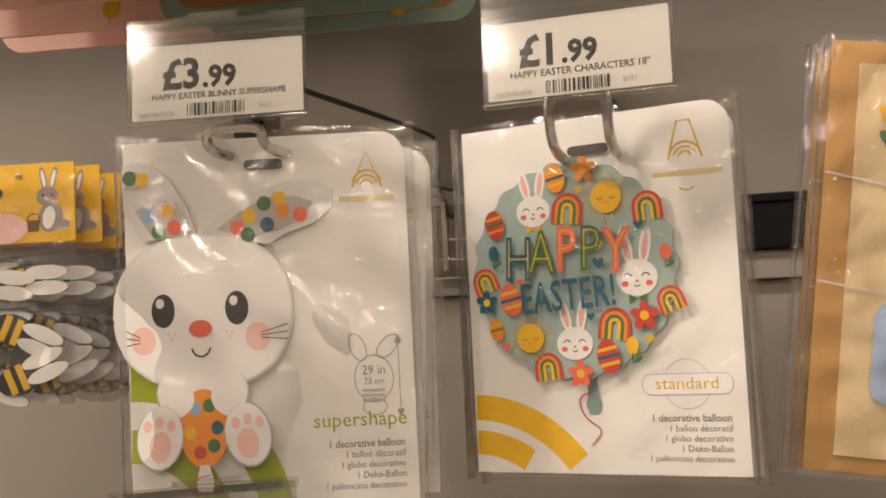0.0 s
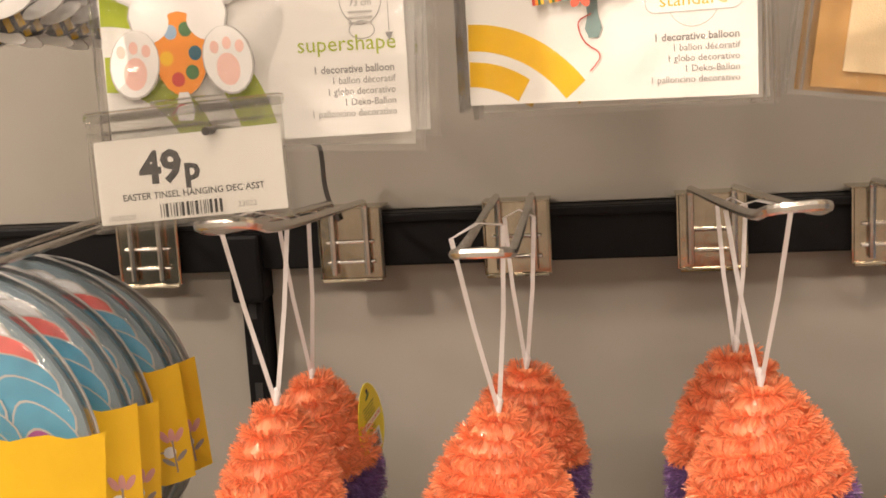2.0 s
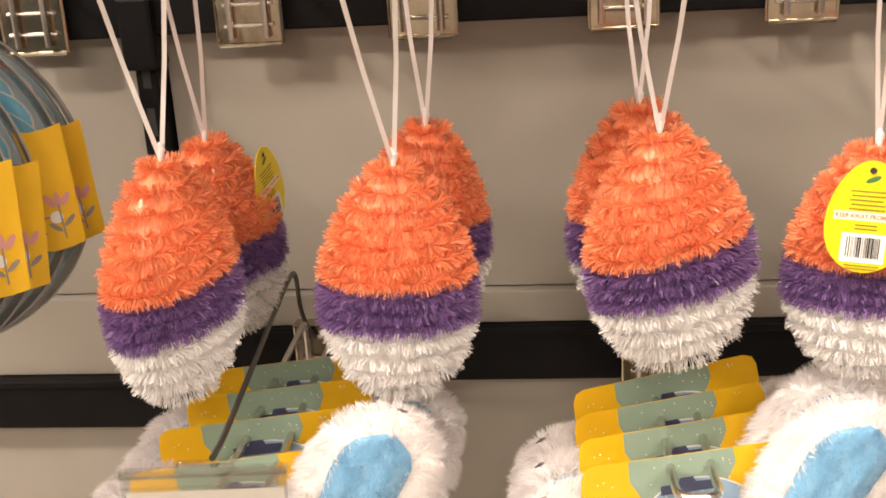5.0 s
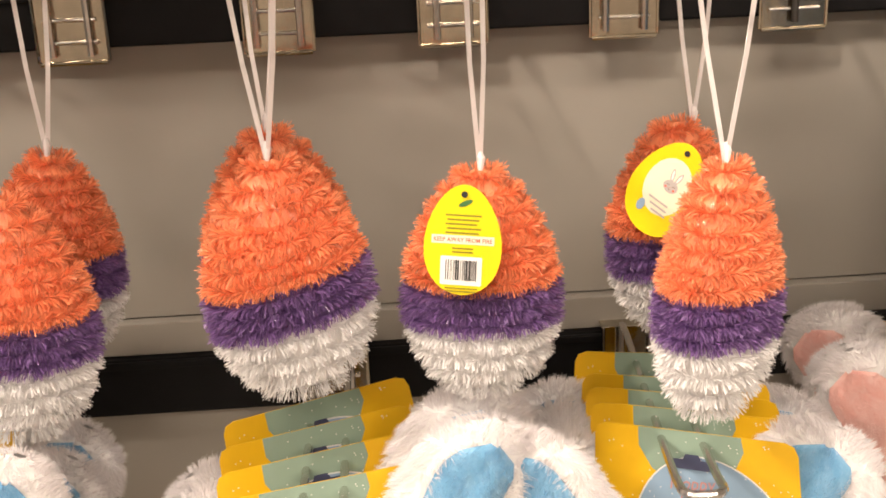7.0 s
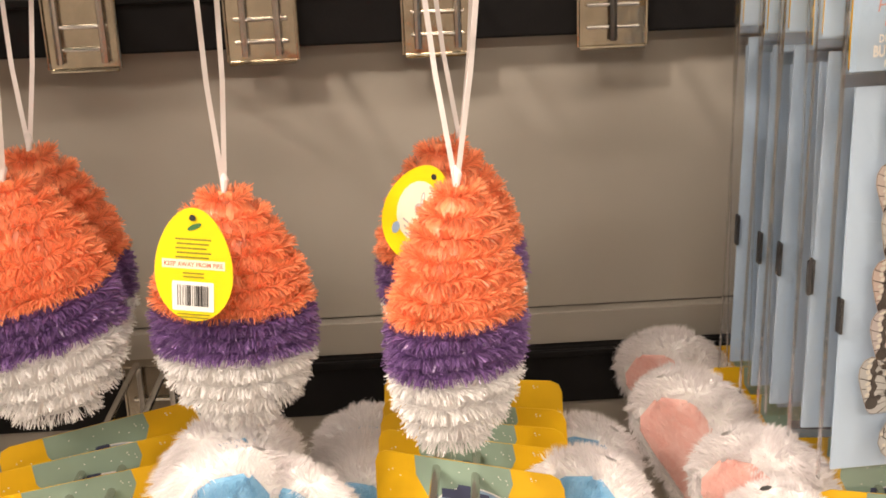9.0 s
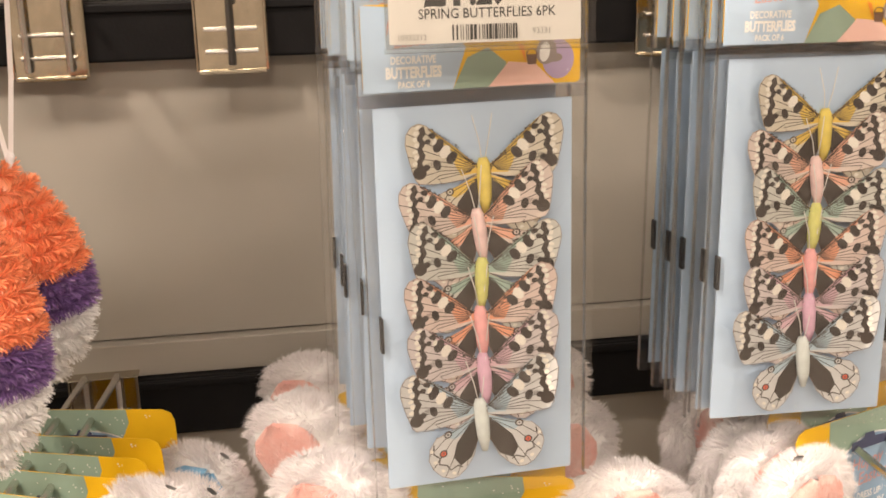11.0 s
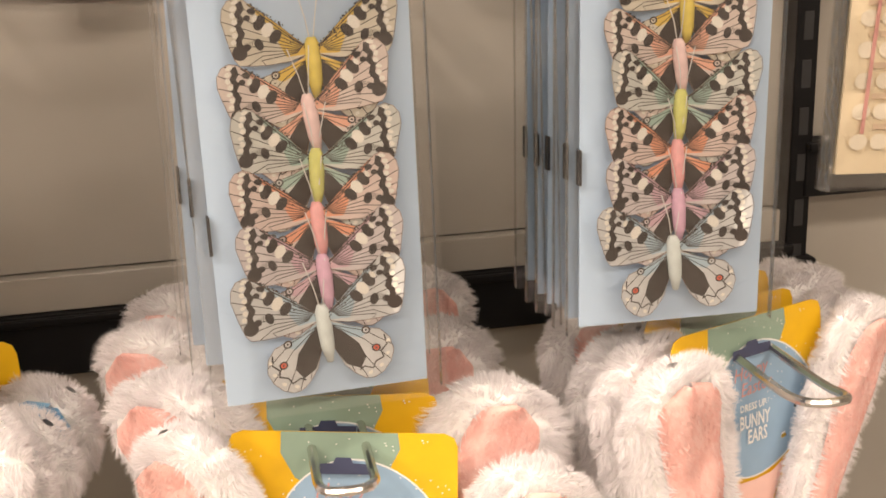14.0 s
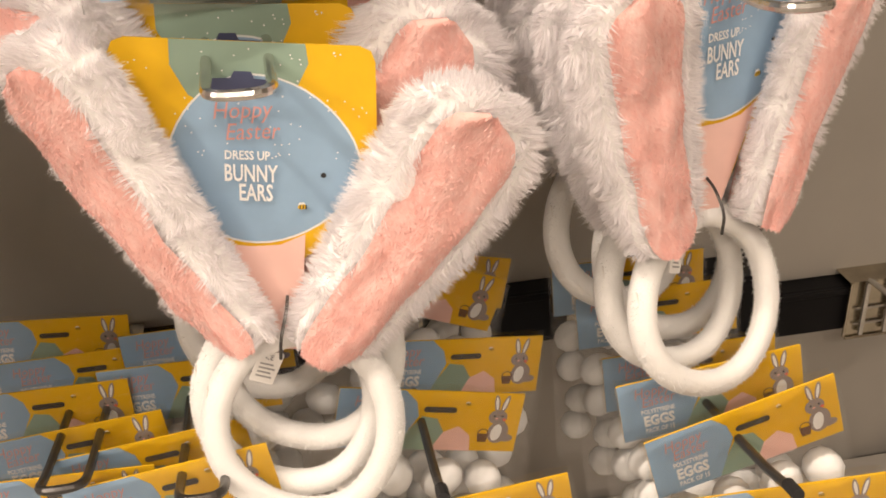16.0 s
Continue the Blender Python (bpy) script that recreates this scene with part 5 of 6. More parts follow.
def butterfly_pack(full=True, seed=1):
    """Header card, pale blue card with six butterflies, clear bag. The origin is the middle of the upper edge."""
    rng = random.Random(seed)
    ob = thing("butterfly_pack", "pale blue card with six paper butterflies in a clear hanging bag", "butterfly pack", "packs of butterflies on hooks")
    hd = part("header_card", slab_bm(round_rect(-0.0735, 0.0735, -0.056, 0.0, 0.003), -0.0010, 0.0010), YELLOW, ob, "yellow printed header card")
    a = Art(-0.0012)
    a.poly([(-0.0735, 0.0), (-0.035, -0.003), (-0.012, -0.015), (-0.005, -0.030), (-0.014, -0.056), (-0.0735, -0.056)], SKY)
    a.poly([(-0.014, -0.056), (-0.004, -0.036), (0.010, -0.030), (0.022, -0.040), (0.026, -0.056)], SAGE)
    a.poly([(0.010, -0.056), (0.024, -0.040), (0.042, -0.042), (0.056, -0.056)], BLUSH)
    a.text("Hoppy", -0.044, -0.018, 0.012, DUSTY, shear=0.25, wide=0.85, turn=4).text("Easter", -0.040, -0.027, 0.012, DUSTY, shear=0.25, wide=0.85, turn=4)
    a.text("DECORATIVE", -0.040, -0.038, 0.0070, WHITE, bold=0.00025, wide=0.72).text("BUTTERFLIES", -0.040, -0.0470, 0.0098, WHITE, bold=0.0005, wide=0.66).text("PACK OF 6", -0.040, -0.0535, 0.0058, WHITE, bold=0.00025, wide=0.75)
    a.oval(0.058, -0.040, 0.011, 0.013, LILAC)
    draw_full_rabbit(a, 0.048, -0.026, 0.036)
    a.poly([(0.030, -0.028), (0.034, -0.030), (0.036, -0.042)], ORANGE)
    a.poly([(-0.020, -0.026), (0.016, -0.026), (0.016, -0.019), (0.006, -0.018), (0.003, -0.014), (-0.004, -0.014), (-0.007, -0.018), (-0.020, -0.019)], ink("slot_dark", (0.06, 0.055, 0.05)))
    a.build("header_print", hd, "printed words and a grey rabbit")
    card = part("card", slab_bm(round_rect(-0.068, 0.068, -0.340, -0.066, 0.001), -0.0006, 0.0010), WING_CARD, ob, "pale blue backing card")
    part("side_mark", slab_bm(round_rect(-0.0695, -0.0675, -0.235, -0.210), -0.004, 0.003), BLACK_INK, card, "black registration mark")
    if full:
        hues = ("yellow", "pink", "lime", "rose", "lilac", "white")
        for k, hue in enumerate(hues):
            butterfly(card, hue, (0.005, 0.0, 0.002, 0.0, 0.001, -0.002)[k], -0.109 - 0.0343 * k, (1.06, 1.05, 1.05, 1.06, 1.06, 1.12)[k], (-2, -7, 2, -3, -4, -5)[k], 0.0013 * k, rng)
    film = sheet("clear_bag", -0.0775, 0.0775, -0.345, 0.003, -0.019 if full else -0.006, FILM, ob, 0.0018, 14, 26, seed + 0.5, "clear cellophane bag")
    if full:
        sheet("bag_back", -0.0775, 0.0775, -0.345, 0.003, 0.003, FILM_SOFT, film, 0.0006, 5, 8, seed)
    ridges = [(-0.0775 + 0.155 * k / 144, -0.0030 if k % 2 else -0.0016) for k in range(145)]
    verts = [(x, y, z) for z in (-0.0655, -0.0570) for x, y in ridges]
    link_mesh("bag_seam", verts, [[k, k + 1, k + 146, k + 145] for k in range(144)], [SEAM], film, "crimped seam of the bag")
    for sx in (-1, 1):
        part("bag_edge", box_bm(sx * 0.0775 - 0.0004, sx * 0.0775 + 0.0004, -0.004, 0.002, -0.345, 0.003), FILM_SOFT, film)
    return ob


# ---- packs of polystyrene eggs ----
def egg_pack(seed=1):
    rng = random.Random(seed)
    ob = thing("egg_pack", "clear bag of white polystyrene eggs with a yellow header card", "egg pack", "packs of polystyrene eggs on hooks")
    hd = part("header_card", slab_bm(round_rect(-0.0725, 0.0725, -0.052, 0.0, 0.0008), -0.0008, 0.0008), YELLOW, ob, "yellow and blue printed header card")
    a = Art(-0.001)
    a.poly([(-0.0725, 0.0), (-0.022, 0.0), (-0.012, -0.010), (-0.009, -0.022), (-0.016, -0.036), (-0.024, -0.052), (-0.0725, -0.052)], BLUE)
    a.poly([(-0.016, -0.036), (-0.006, -0.022), (0.006, -0.024), (0.014, -0.038), (0.010, -0.052), (-0.024, -0.052)], SAGE)
    a.poly([(0.004, -0.052), (0.012, -0.036), (0.024, -0.030), (0.034, -0.038), (0.036, -0.052)], BLUSH)
    a.text("Hoppy", -0.046, -0.014, 0.0125, DUSTY, shear=0.25, wide=0.85, turn=4).text("Easter", -0.042, -0.023, 0.0125, DUSTY, shear=0.25, wide=0.85, turn=4)
    a.text("POLYSTYRENE", -0.043, -0.030, 0.0055, WHITE, bold=0.0002, wide=0.75).text("EGGS", -0.043, -0.041, 0.0125, WHITE, bold=0.0006, wide=0.8).text("PACK OF 15", -0.043, -0.0475, 0.0058, WHITE, bold=0.0002, wide=0.75)
    draw_full_rabbit(a, 0.054, -0.024, 0.042)
    draw_bee(a, 0.028, -0.010, 0.004)
    a.poly(round_rect(-0.006, 0.020, -0.018, -0.013, 0.0024), ink("slot_dark", (0.06, 0.055, 0.05)))
    a.build("header_print", hd, "printed words and a grey rabbit with a basket")
    proto = bmesh.new()
    bmesh.ops.create_icosphere(proto, subdivisions=2, radius=0.0150)
    for v in proto.verts:
        v.co.z *= 1.22
    me = bpy.data.meshes.new("egg")
    proto.to_mesh(me)
    proto.free()
    me.materials.append(POLYSTYRENE)
    me.polygons.foreach_set("use_smooth", [True] * len(me.polygons))
    for k in range(15):
        e = new("egg", me)
        e.parent = ob
        e.matrix_basis = pose(-0.052 + 0.034 * (k % 4) + rng.uniform(-0.005, 0.005), rng.uniform(-0.004, 0.008), -0.082 - 0.033 * (k // 4) + rng.uniform(-0.005, 0.005), rng.uniform(0, 90), rng.uniform(0, 90), 0)
    film = sheet("clear_bag", -0.0755, 0.0755, -0.215, 0.002, -0.004, FILM_SOFT, ob, 0.004, 14, 18, seed + 0.2, "crinkled clear bag")
    sheet("bag_back", -0.0755, 0.0755, -0.215, 0.002, 0.006, FILM, film, 0.003, 8, 10, seed + 5)
    return ob


# ---- round packs, bee packs and other neighbours ----
def round_pack(seed=1):
    """A round flat pack of paper decorations with a yellow band round it. The origin is its middle."""
    rng = random.Random(seed)
    ob = thing("round_pack", "round glossy decoration pack with a yellow printed paper band", "decoration pack", "round packs with yellow bands")
    R = 0.145
    disc = part("disc", slab_bm(oval(0, 0, R - 0.006, R - 0.006, 56), -0.003, 0.003), ink("disc_grey", (0.22, 0.29, 0.33)), ob, "printed grey-blue disc")
    a = Art(-0.0034, 0.00002)
    coral, azure, plum = ink("glitter_coral", (0.70, 0.15, 0.14), 0.3, 0.2), ink("glitter_blue", (0.09, 0.32, 0.48), 0.3, 0.2), ink("glitter_plum", (0.36, 0.10, 0.30), 0.3, 0.2)
    snow, lemon = ink("glitter_white", (0.62, 0.63, 0.65), 0.3, 0.1), ink("glitter_yellow", (0.80, 0.62, 0.02), 0.3, 0.1)
    fan = [snow] * 4 + [coral] + [azure] * 3 + [plum, coral, lemon]
    for ring, (rr, size) in enumerate(((0.108, 1.08), (0.066, 1.10), (0.028, 0.9))):
        for k in range((30, 19, 9)[ring]):
            t = radians(98 - k * 360 / (30, 19, 9)[ring] - 14 * ring)
            m = fan[(k + 3 * ring) % len(fan)]
            cx, cz, way = rr * math.cos(t), rr * math.sin(t), t + math.pi / 2 + 0.30
            for grow, mt in ((1.06, SHADE), (1.0, m)):
                egg = [(0.030 * size * grow * math.cos(q), 0.0195 * size * grow * math.sin(q) * (1 - 0.30 * math.cos(q))) for q in (n * math.tau / 22 for n in range(22))]
                a.poly([(cx + math.cos(way) * px - math.sin(way) * pz, cz + math.sin(way) * px + math.cos(way) * pz) for px, pz in egg], mt)
    a.build("print", disc, "coral, blue and white paper egg shapes")
    verts, faces, n = [], [], 56
    for i, (r, y) in enumerate(((0.0, -0.013), (0.07, -0.0125), (0.105, -0.011), (0.130, -0.007), (R, 0.0), (0.130, 0.006), (0.07, 0.010), (0.0, 0.010))):
        for k in range(n):
            w = 0.0006 * math.sin(k * 5.1 + i)
            verts.append(((r + w) * math.cos(k * math.tau / n), y, (r + w) * math.sin(k * math.tau / n)))
    for i in range(7):
        for k in range(n):
            faces.append([i * n + k, i * n + (k + 1) % n, (i + 1) * n + (k + 1) % n, (i + 1) * n + k])
    link_mesh("clear_shell", verts, faces, [FILM], ob, "clear shiny plastic shell", smooth=True)
    part("rim", tube_bm([(R * math.cos(k * math.tau / 64), 0, R * math.sin(k * math.tau / 64)) for k in range(65)], 0.0011, 6), GREY_INK, ob, "dark rim")
    b = bent_card_bm(-R - 0.003, R + 0.003, -0.064, 0.034, 0.022, 0.0006, 24)
    band = part("band", b, material("band_yellow", (0.78, 0.47, 0.01), 0.5, vary=0.06, bump=0.1, bump_scale=300), ob, "yellow printed paper band")
    band.location.y = -0.007
    f = Art(-0.0006)
    wrap = lambda x, y, z: (x, y + 0.022 * (4 * ((x + R + 0.003) / (2 * R + 0.006) - 0.5) ** 2 - 1), z)
    draw_full_rabbit(f, 0.052, -0.022, 0.062)
    f.build("rabbit_print", band, "printed grey rabbit", wrap)
    for x, m in ((0.094, SKY), (0.110, DUSTY), (-0.10, DUSTY)):
        f = Art(-0.0006)
        draw_flower(f, x, -0.020, 0.009, m, GOLD, 6)
        f.stroke([(x, -0.026), (x, -0.052)], 0.0014, RABBIT)
        f.oval(x + 0.006, -0.040, 0.007, 0.0022, RABBIT, 40, 12).oval(x - 0.006, -0.044, 0.007, 0.0022, RABBIT, 140, 12)
        f.build("flower_print", band, "printed flower", wrap)
    f = Art(-0.0006)
    f.arc(0.124, -0.044, 0.007, 0.0014, 60, 250, RABBIT, 10).oval(0.131, -0.038, 0.005, 0.005, WHITE, 0, 14)
    for px, turn in ((0.128, 30), (0.134, 0), (0.140, -30)):
        f.oval(px, -0.024, 0.0026, 0.0065, DUSTY, turn, 12)
    f.stroke([(0.134, -0.028), (0.135, -0.056)], 0.0014, RABBIT).oval(0.129, -0.046, 0.006, 0.002, RABBIT, 140, 12).oval(0.140, -0.042, 0.006, 0.002, RABBIT, 45, 12)
    f.build("flower_print", band, "printed dusty pink tulip", wrap)
    return ob


def bee_pack():
    """Yellow header card with a rabbit over a clear bag of wooden bee pegs."""
    ob = thing("bee_peg_pack", "yellow-headed clear bag of black, yellow and white bee pegs", "peg pack", "bee peg packs")
    hd = part("header_card", slab_bm(round_rect(-0.075, 0.075, -0.057, 0.0, 0.001), -0.0008, 0.0008), YELLOW, ob, "yellow printed header card")
    a = Art(-0.001)
    draw_full_rabbit(a, 0.055, -0.028, 0.046)
    a.oval(0.022, -0.046, 0.018, 0.011, BLUSH)
    draw_bee(a, 0.034, -0.009, 0.005)
    a.poly(round_rect(-0.006, 0.022, -0.024, -0.017, 0.003), BLACK_INK)
    a.build("header_print", hd, "printed grey rabbit and bee")
    rng = random.Random(8)
    for k in range(12):
        x, z = -0.05 + 0.028 * (k % 4) + rng.uniform(-0.004, 0.004), -0.085 - 0.034 * (k // 4)
        peg = part("bee_peg", slab_bm(oval(0, 0, 0.016, 0.011, 20), -0.006, 0.001), BLACK_INK, ob, "painted wooden bee peg")
        b = Art(-0.0062)
        for q in (-0.006, 0.003):
            b.rect(q - 0.002, q + 0.003, -0.0095, 0.0095, GOLD)
        b.build("stripes", peg)
        for dz in (0.006, -0.005):
            part("wing", slab_bm(oval(0.022, dz, 0.016, 0.0052, 16), -0.007, -0.004), WHITE, peg)
        peg.matrix_basis = pose(x, rng.uniform(-0.006, 0.004), z, 0, rng.uniform(-25, 25), 0)
    film = sheet("clear_bag", -0.080, 0.080, -0.165, 0.002, -0.013, FILM_SOFT, ob, 0.004, 14, 16, 2.2, "crinkled clear bag")
    sheet("bag_back", -0.080, 0.080, -0.165, 0.002, 0.004, FILM, film, 0.001, 6, 8, 3.2)
    return ob


def kraft_pack():
    """Cream fabric banner on a kraft card in a clear bag. The origin is the upper left corner."""
    ob = thing("banner_pack", "kraft card pack with a cream fabric Easter banner in clear film", "banner pack", "banner packs")
    card = part("card", slab_bm(round_rect(0.0, 0.20, -0.265, 0.0, 0.001), -0.001, 0.001), KRAFT, ob, "brown kraft card")
    cloth = part("cloth", slab_bm(round_rect(0.017, 0.19, -0.255, -0.014), -0.003, -0.001), material("cream_cotton", (0.72, 0.56, 0.34), 0.9, vary=0.06, scale=200, bump=0.5, bump_scale=900), card, "cream cotton pennant")
    a = Art(-0.0032)
    for k in range(7):
        draw_flower(a, 0.040 + 0.012 * k, -0.032 - 0.004 * (k % 3), 0.005, PINK if k % 2 else YELLOW, GOLD)
    draw_flower(a, 0.037, -0.044, 0.008, YELLOW, GOLD)
    a.oval(0.040, -0.060, 0.007, 0.003, GREEN, 40, 10).oval(0.035, -0.060, 0.006, 0.003, GREEN, 130, 10)
    for x0 in (0.035,):
        a.poly(round_rect(x0, x0 + 0.060, -0.222, -0.160, 0.010), ink("wash_blue", (0.38, 0.50, 0.72), vary=0.2))
        a.poly(round_rect(x0 + 0.016, x0 + 0.046, -0.186, -0.172, 0.005), CREAM).poly(round_rect(x0 + 0.016, x0 + 0.046, -0.212, -0.196, 0.005), CREAM)
    for za, zb in ((-0.083, -0.098), (-0.150, -0.163)):
        a.stroke([(0.0, za), (0.10, zb), (0.19, zb - 0.012)], 0.0012, ink("thread", (0.60, 0.55, 0.55)))
    a.build("print", cloth, "painted flowers and a pale blue letter B")
    bag(ob, -0.006, 0.206, -0.268, 0.003, -0.006, 0.004, 6.6)
    return ob


def cream_pack():
    """Cream paper bunting pack of the next bay. The origin is the upper left corner."""
    ob = thing("bunting_pack", "cream and yellow paper bunting pack in clear film", "bunting pack", "bunting packs")
    card = part("card", slab_bm(round_rect(0.0, 0.16, -0.30, 0.0, 0.001), -0.001, 0.001), CREAM, ob, "cream backing card")
    part("header", slab_bm(round_rect(-0.001, 0.161, -0.12, 0.002, 0.001), -0.003, -0.0012), YELLOW, card, "yellow header card")
    a = Art(-0.0014)
    for k in range(7):
        a.rect(0.006 + 0.003 * k, 0.155, -0.135 - 0.022 * k, -0.131 - 0.022 * k, ink("paper_tan", (0.62, 0.47, 0.33)))
        for q in range(9):
            a.oval(0.014 + 0.016 * q, -0.144 - 0.022 * k, 0.007, 0.006, ink("paper_ivory", (0.80, 0.72, 0.58)), n=12)
    a.stroke([(0.022, -0.12), (0.016, -0.27)], 0.003, DUSTY)
    a.build("print", card, "scalloped paper strips")
    b = Art(-0.0033)
    b.text("H", 0.022, -0.05, 0.03, BLACK_INK, shear=0.3)
    b.build("header_print", card)
    bag(ob, -0.006, 0.166, -0.312, 0.004, -0.0055, 0.005, 9.1)
    return ob


def hanging_card(w, h, base, spot, label, name, seed):
    """A thick printed board that hangs above; only its lower edge comes near."""
    rng = random.Random(seed)
    ob = thing(name, label, "hanging decoration", "decorations on the upper hooks")
    outline = round_rect(-w / 2, w / 2, 0.0, h, 0.02, (1, 1, 1, 1), 6)
    board = part("board", slab_bm(outline, -0.002, 0.002), base, ob)
    a = Art(-0.0022)
    a.poly(round_rect(-w / 2 + 0.012, w / 2 - 0.012, 0.012, h - 0.012, 0.018), spot)
    for _ in range(14):
        x, z = rng.uniform(-w / 2 + 0.02, w / 2 - 0.02), rng.uniform(0.015, h - 0.03)
        a.oval(x, z, 0.008, 0.007, GOLD, rng.uniform(0, 90), 14).oval(x + 0.004, z + 0.006, 0.004, 0.004, GOLD, 0, 12)
        a.stroke([(x - 0.002, z - 0.006), (x - 0.002, z - 0.012)], 0.0008, ORANGE)
    a.build("print", board, "printed yellow chicks")
    return ob


# ==== upper rail: balloons, banner, bee pegs ====
rabbit_balloon_pack(pose(0.240, 0.575, 1.553, 0, 0, 9)).scale = (0.96, 1, 1.06)
first = rabbit_balloon_pack(pose(0.252, 0.592, 1.549, -1, 3, 12))
first.scale = (0.96, 1, 1.06)
copy_thing(first, pose(0.246, 0.640, 1.552, 0, 1, 9))
round_balloon_pack(pose(0.448, 0.615, 1.557, 0, 0, -20))
second = round_balloon_pack(pose(0.452, 0.632, 1.553, 0, -1, -19))
copy_thing(second, pose(0.450, 0.660, 1.556, 0, 1, -20))
display_hook(0.31, 1.538, (0.232, 0.545, 1.541), 0.036, "loop", 0.055, lift=0.0, upturn=0.014)
display_hook(0.50, 1.538, (0.444, 0.575, 1.534), 0.036, "loop", 0.055, upturn=0.040)
price_label(pose(0.226, 0.535, 1.613, -4, 0, 3), "£3", ".99", "HAPPY EASTER BUNNY SUPERSHAPE", "26635423533", "9622", 1)
price_label(pose(0.447, 0.535, 1.609, -4, 0, -8), "£1", ".99", "HAPPY EASTER CHARACTERS 18\"", "26635423496", "9971", 2)
k1 = kraft_pack()
k1.matrix_basis = pose(0.603, 0.600, 1.590, 0, 8, 2)
copy_thing(k1, pose(0.597, 0.618, 1.588, 0, 8, 2))
display_hook(0.72, 1.538, (0.690, 0.560, 1.585), 0.030)
b1 = bee_pack()
b1.matrix_basis = pose(0.008, 0.620, 1.556, 0, 0, 4)
for k in range(1, 6):
    copy_thing(b1, pose(0.010 + 0.006 * k, 0.620 + 0.022 * k, 1.556 - 0.001 * k, 0, 1 * (-1) ** k, 4 + k))
display_hook(0.0, 1.538, (0.0, 0.58, 1.540), 0.02, "single")
BARK = ink("bark", (0.42, 0.22, 0.08))
for k, (x, z, pink) in enumerate(((0.025, 1.678, 1), (0.212, 1.673, 0), (0.455, 1.688, 0))):
    words = "pink printed hanging board with yellow chicks" if pink else "green-edged brown printed hanging board"
    board = hanging_card(0.226, 0.14 if x > 0.4 else 0.26, BLUSH if pink else SAGE, BLUSH if pink else BARK, words, "hanging_board", k)
    board.matrix_basis = pose(x, 0.60, z, 0, 0, 3)
    for n, dy in enumerate((0.045, 0.10, 0.17) if x < 0.4 else (0.03,)):
        copy_thing(board, pose(x + 0.012 * (n + 1), 0.60 + dy, z - 0.006 * (n % 2), 0, 0, 3))
    display_hook(x + 0.02, 1.96, (x, 0.55, z + (0.13 if x > 0.4 else 0.25)), 0.024)

# ==== middle rail: tinsel eggs ====
def stretch(sx, sz):
    return Matrix.Diagonal((sx, sx, sz, 1.0))


EGG_A = tinsel_egg(1, "tinsel egg in orange, purple and white rings on a hook")
EGG_A.matrix_basis = pose(0.360, 0.722, 1.100, 0, 2, 6) @ stretch(1.04, 1.13)
EGG_B = tinsel_egg(2, "tinsel egg in orange, purple and white rings on a hook", 0.05)
EGG_B.matrix_basis = pose(0.550, 0.712, 1.120, 0, -4, 4) @ stretch(1.05, 1.10)
copy_thing(EGG_B, pose(0.194, 0.702, 1.114, 0, 3, 62) @ stretch(0.95, 1.045))
copy_thing(EGG_A, pose(0.186, 0.832, 1.098, 0, -3, 60) @ stretch(1.0, 0.97))
copy_thing(EGG_B, pose(0.378, 0.800, 1.112, 0, 6, -30) @ stretch(0.95, 0.95))
copy_thing(EGG_A, pose(0.542, 0.800, 1.122, 0, -2, 10))
copy_thing(EGG_A, pose(0.697, 0.708, 1.106, 0, 1, -4) @ stretch(0.95, 0.93))
copy_thing(EGG_A, pose(0.853, 0.645, 1.118, 0, 4, 46) @ stretch(0.88, 0.97))
copy_thing(EGG_A, pose(0.848, 0.762, 1.120, 0, -3, 20) @ stretch(0.95, 0.92))
HOOKS = [(0.192, (0.232, 0.510, 1.272), 0.034, 0.052, 0.1), (0.357, (0.372, 0.552, 1.243), 0.034, None, 0.0), (0.542, (0.555, 0.560, 1.262), 0.040, None, 0.3),
         (0.701, (0.705, 0.560, 1.250), 0.030, None, 0.0), (0.859, (0.855, 0.540, 1.255), 0.036, None, 0.0)]
for x, tip, gap, arm, skew in HOOKS:
    display_hook(x, 1.212, tip, gap, "loop", arm, skew=skew)
for (x, y, z), dl, dr in (((0.360, 0.722, 1.100), (-0.020, -0.06, 0.135), (0.010, 0.0, 0.135)), ((0.550, 0.712, 1.120), (-0.020, 0.02, 0.118), (0.018, -0.03, 0.125)), ((0.194, 0.702, 1.114), (-0.022, -0.03, 0.138), (0.014, 0.02, 0.132)),
                          ((0.186, 0.832, 1.098), (-0.010, -0.03, 0.135), (0.016, -0.03, 0.135)), ((0.376, 0.800, 1.112), (-0.014, 0.02, 0.115), (0.010, 0.02, 0.115)), ((0.542, 0.800, 1.122), (-0.010, 0.02, 0.108), (0.012, 0.02, 0.108)),
                          ((0.697, 0.708, 1.106), (-0.006, 0.0, 0.135), (0.006, 0.01, 0.135)), ((0.851, 0.645, 1.118), (-0.016, 0.03, 0.125), (0.018, 0.0, 0.13)), ((0.862, 0.762, 1.120), (-0.016, 0.0, 0.115), (0.012, 0.0, 0.115))):
    egg_ribbon((x, y, z), (x + dl[0], y + dl[1], z + dl[2]), (x + dr[0], y + dr[1], z + dr[2]))
egg_tag(pose(0.683, 0.663, 1.101, -4, 4, -10))
egg_tag(pose(0.842, 0.690, 1.112, 0, 30, -38), False)
egg_tag(pose(0.228, 0.846, 1.080, 0, -14, 78))
price_label(pose(0.216, 0.512, 1.329, -6, -3, 2), "49", "p", "EASTER TINSEL HANGING DEC ASST", "10230220", "23022", 3)
display_hook(1.018, 1.212, (0.972, 0.66, 1.262), kind="single", arm=0.045, wire=DARK_WIRE)
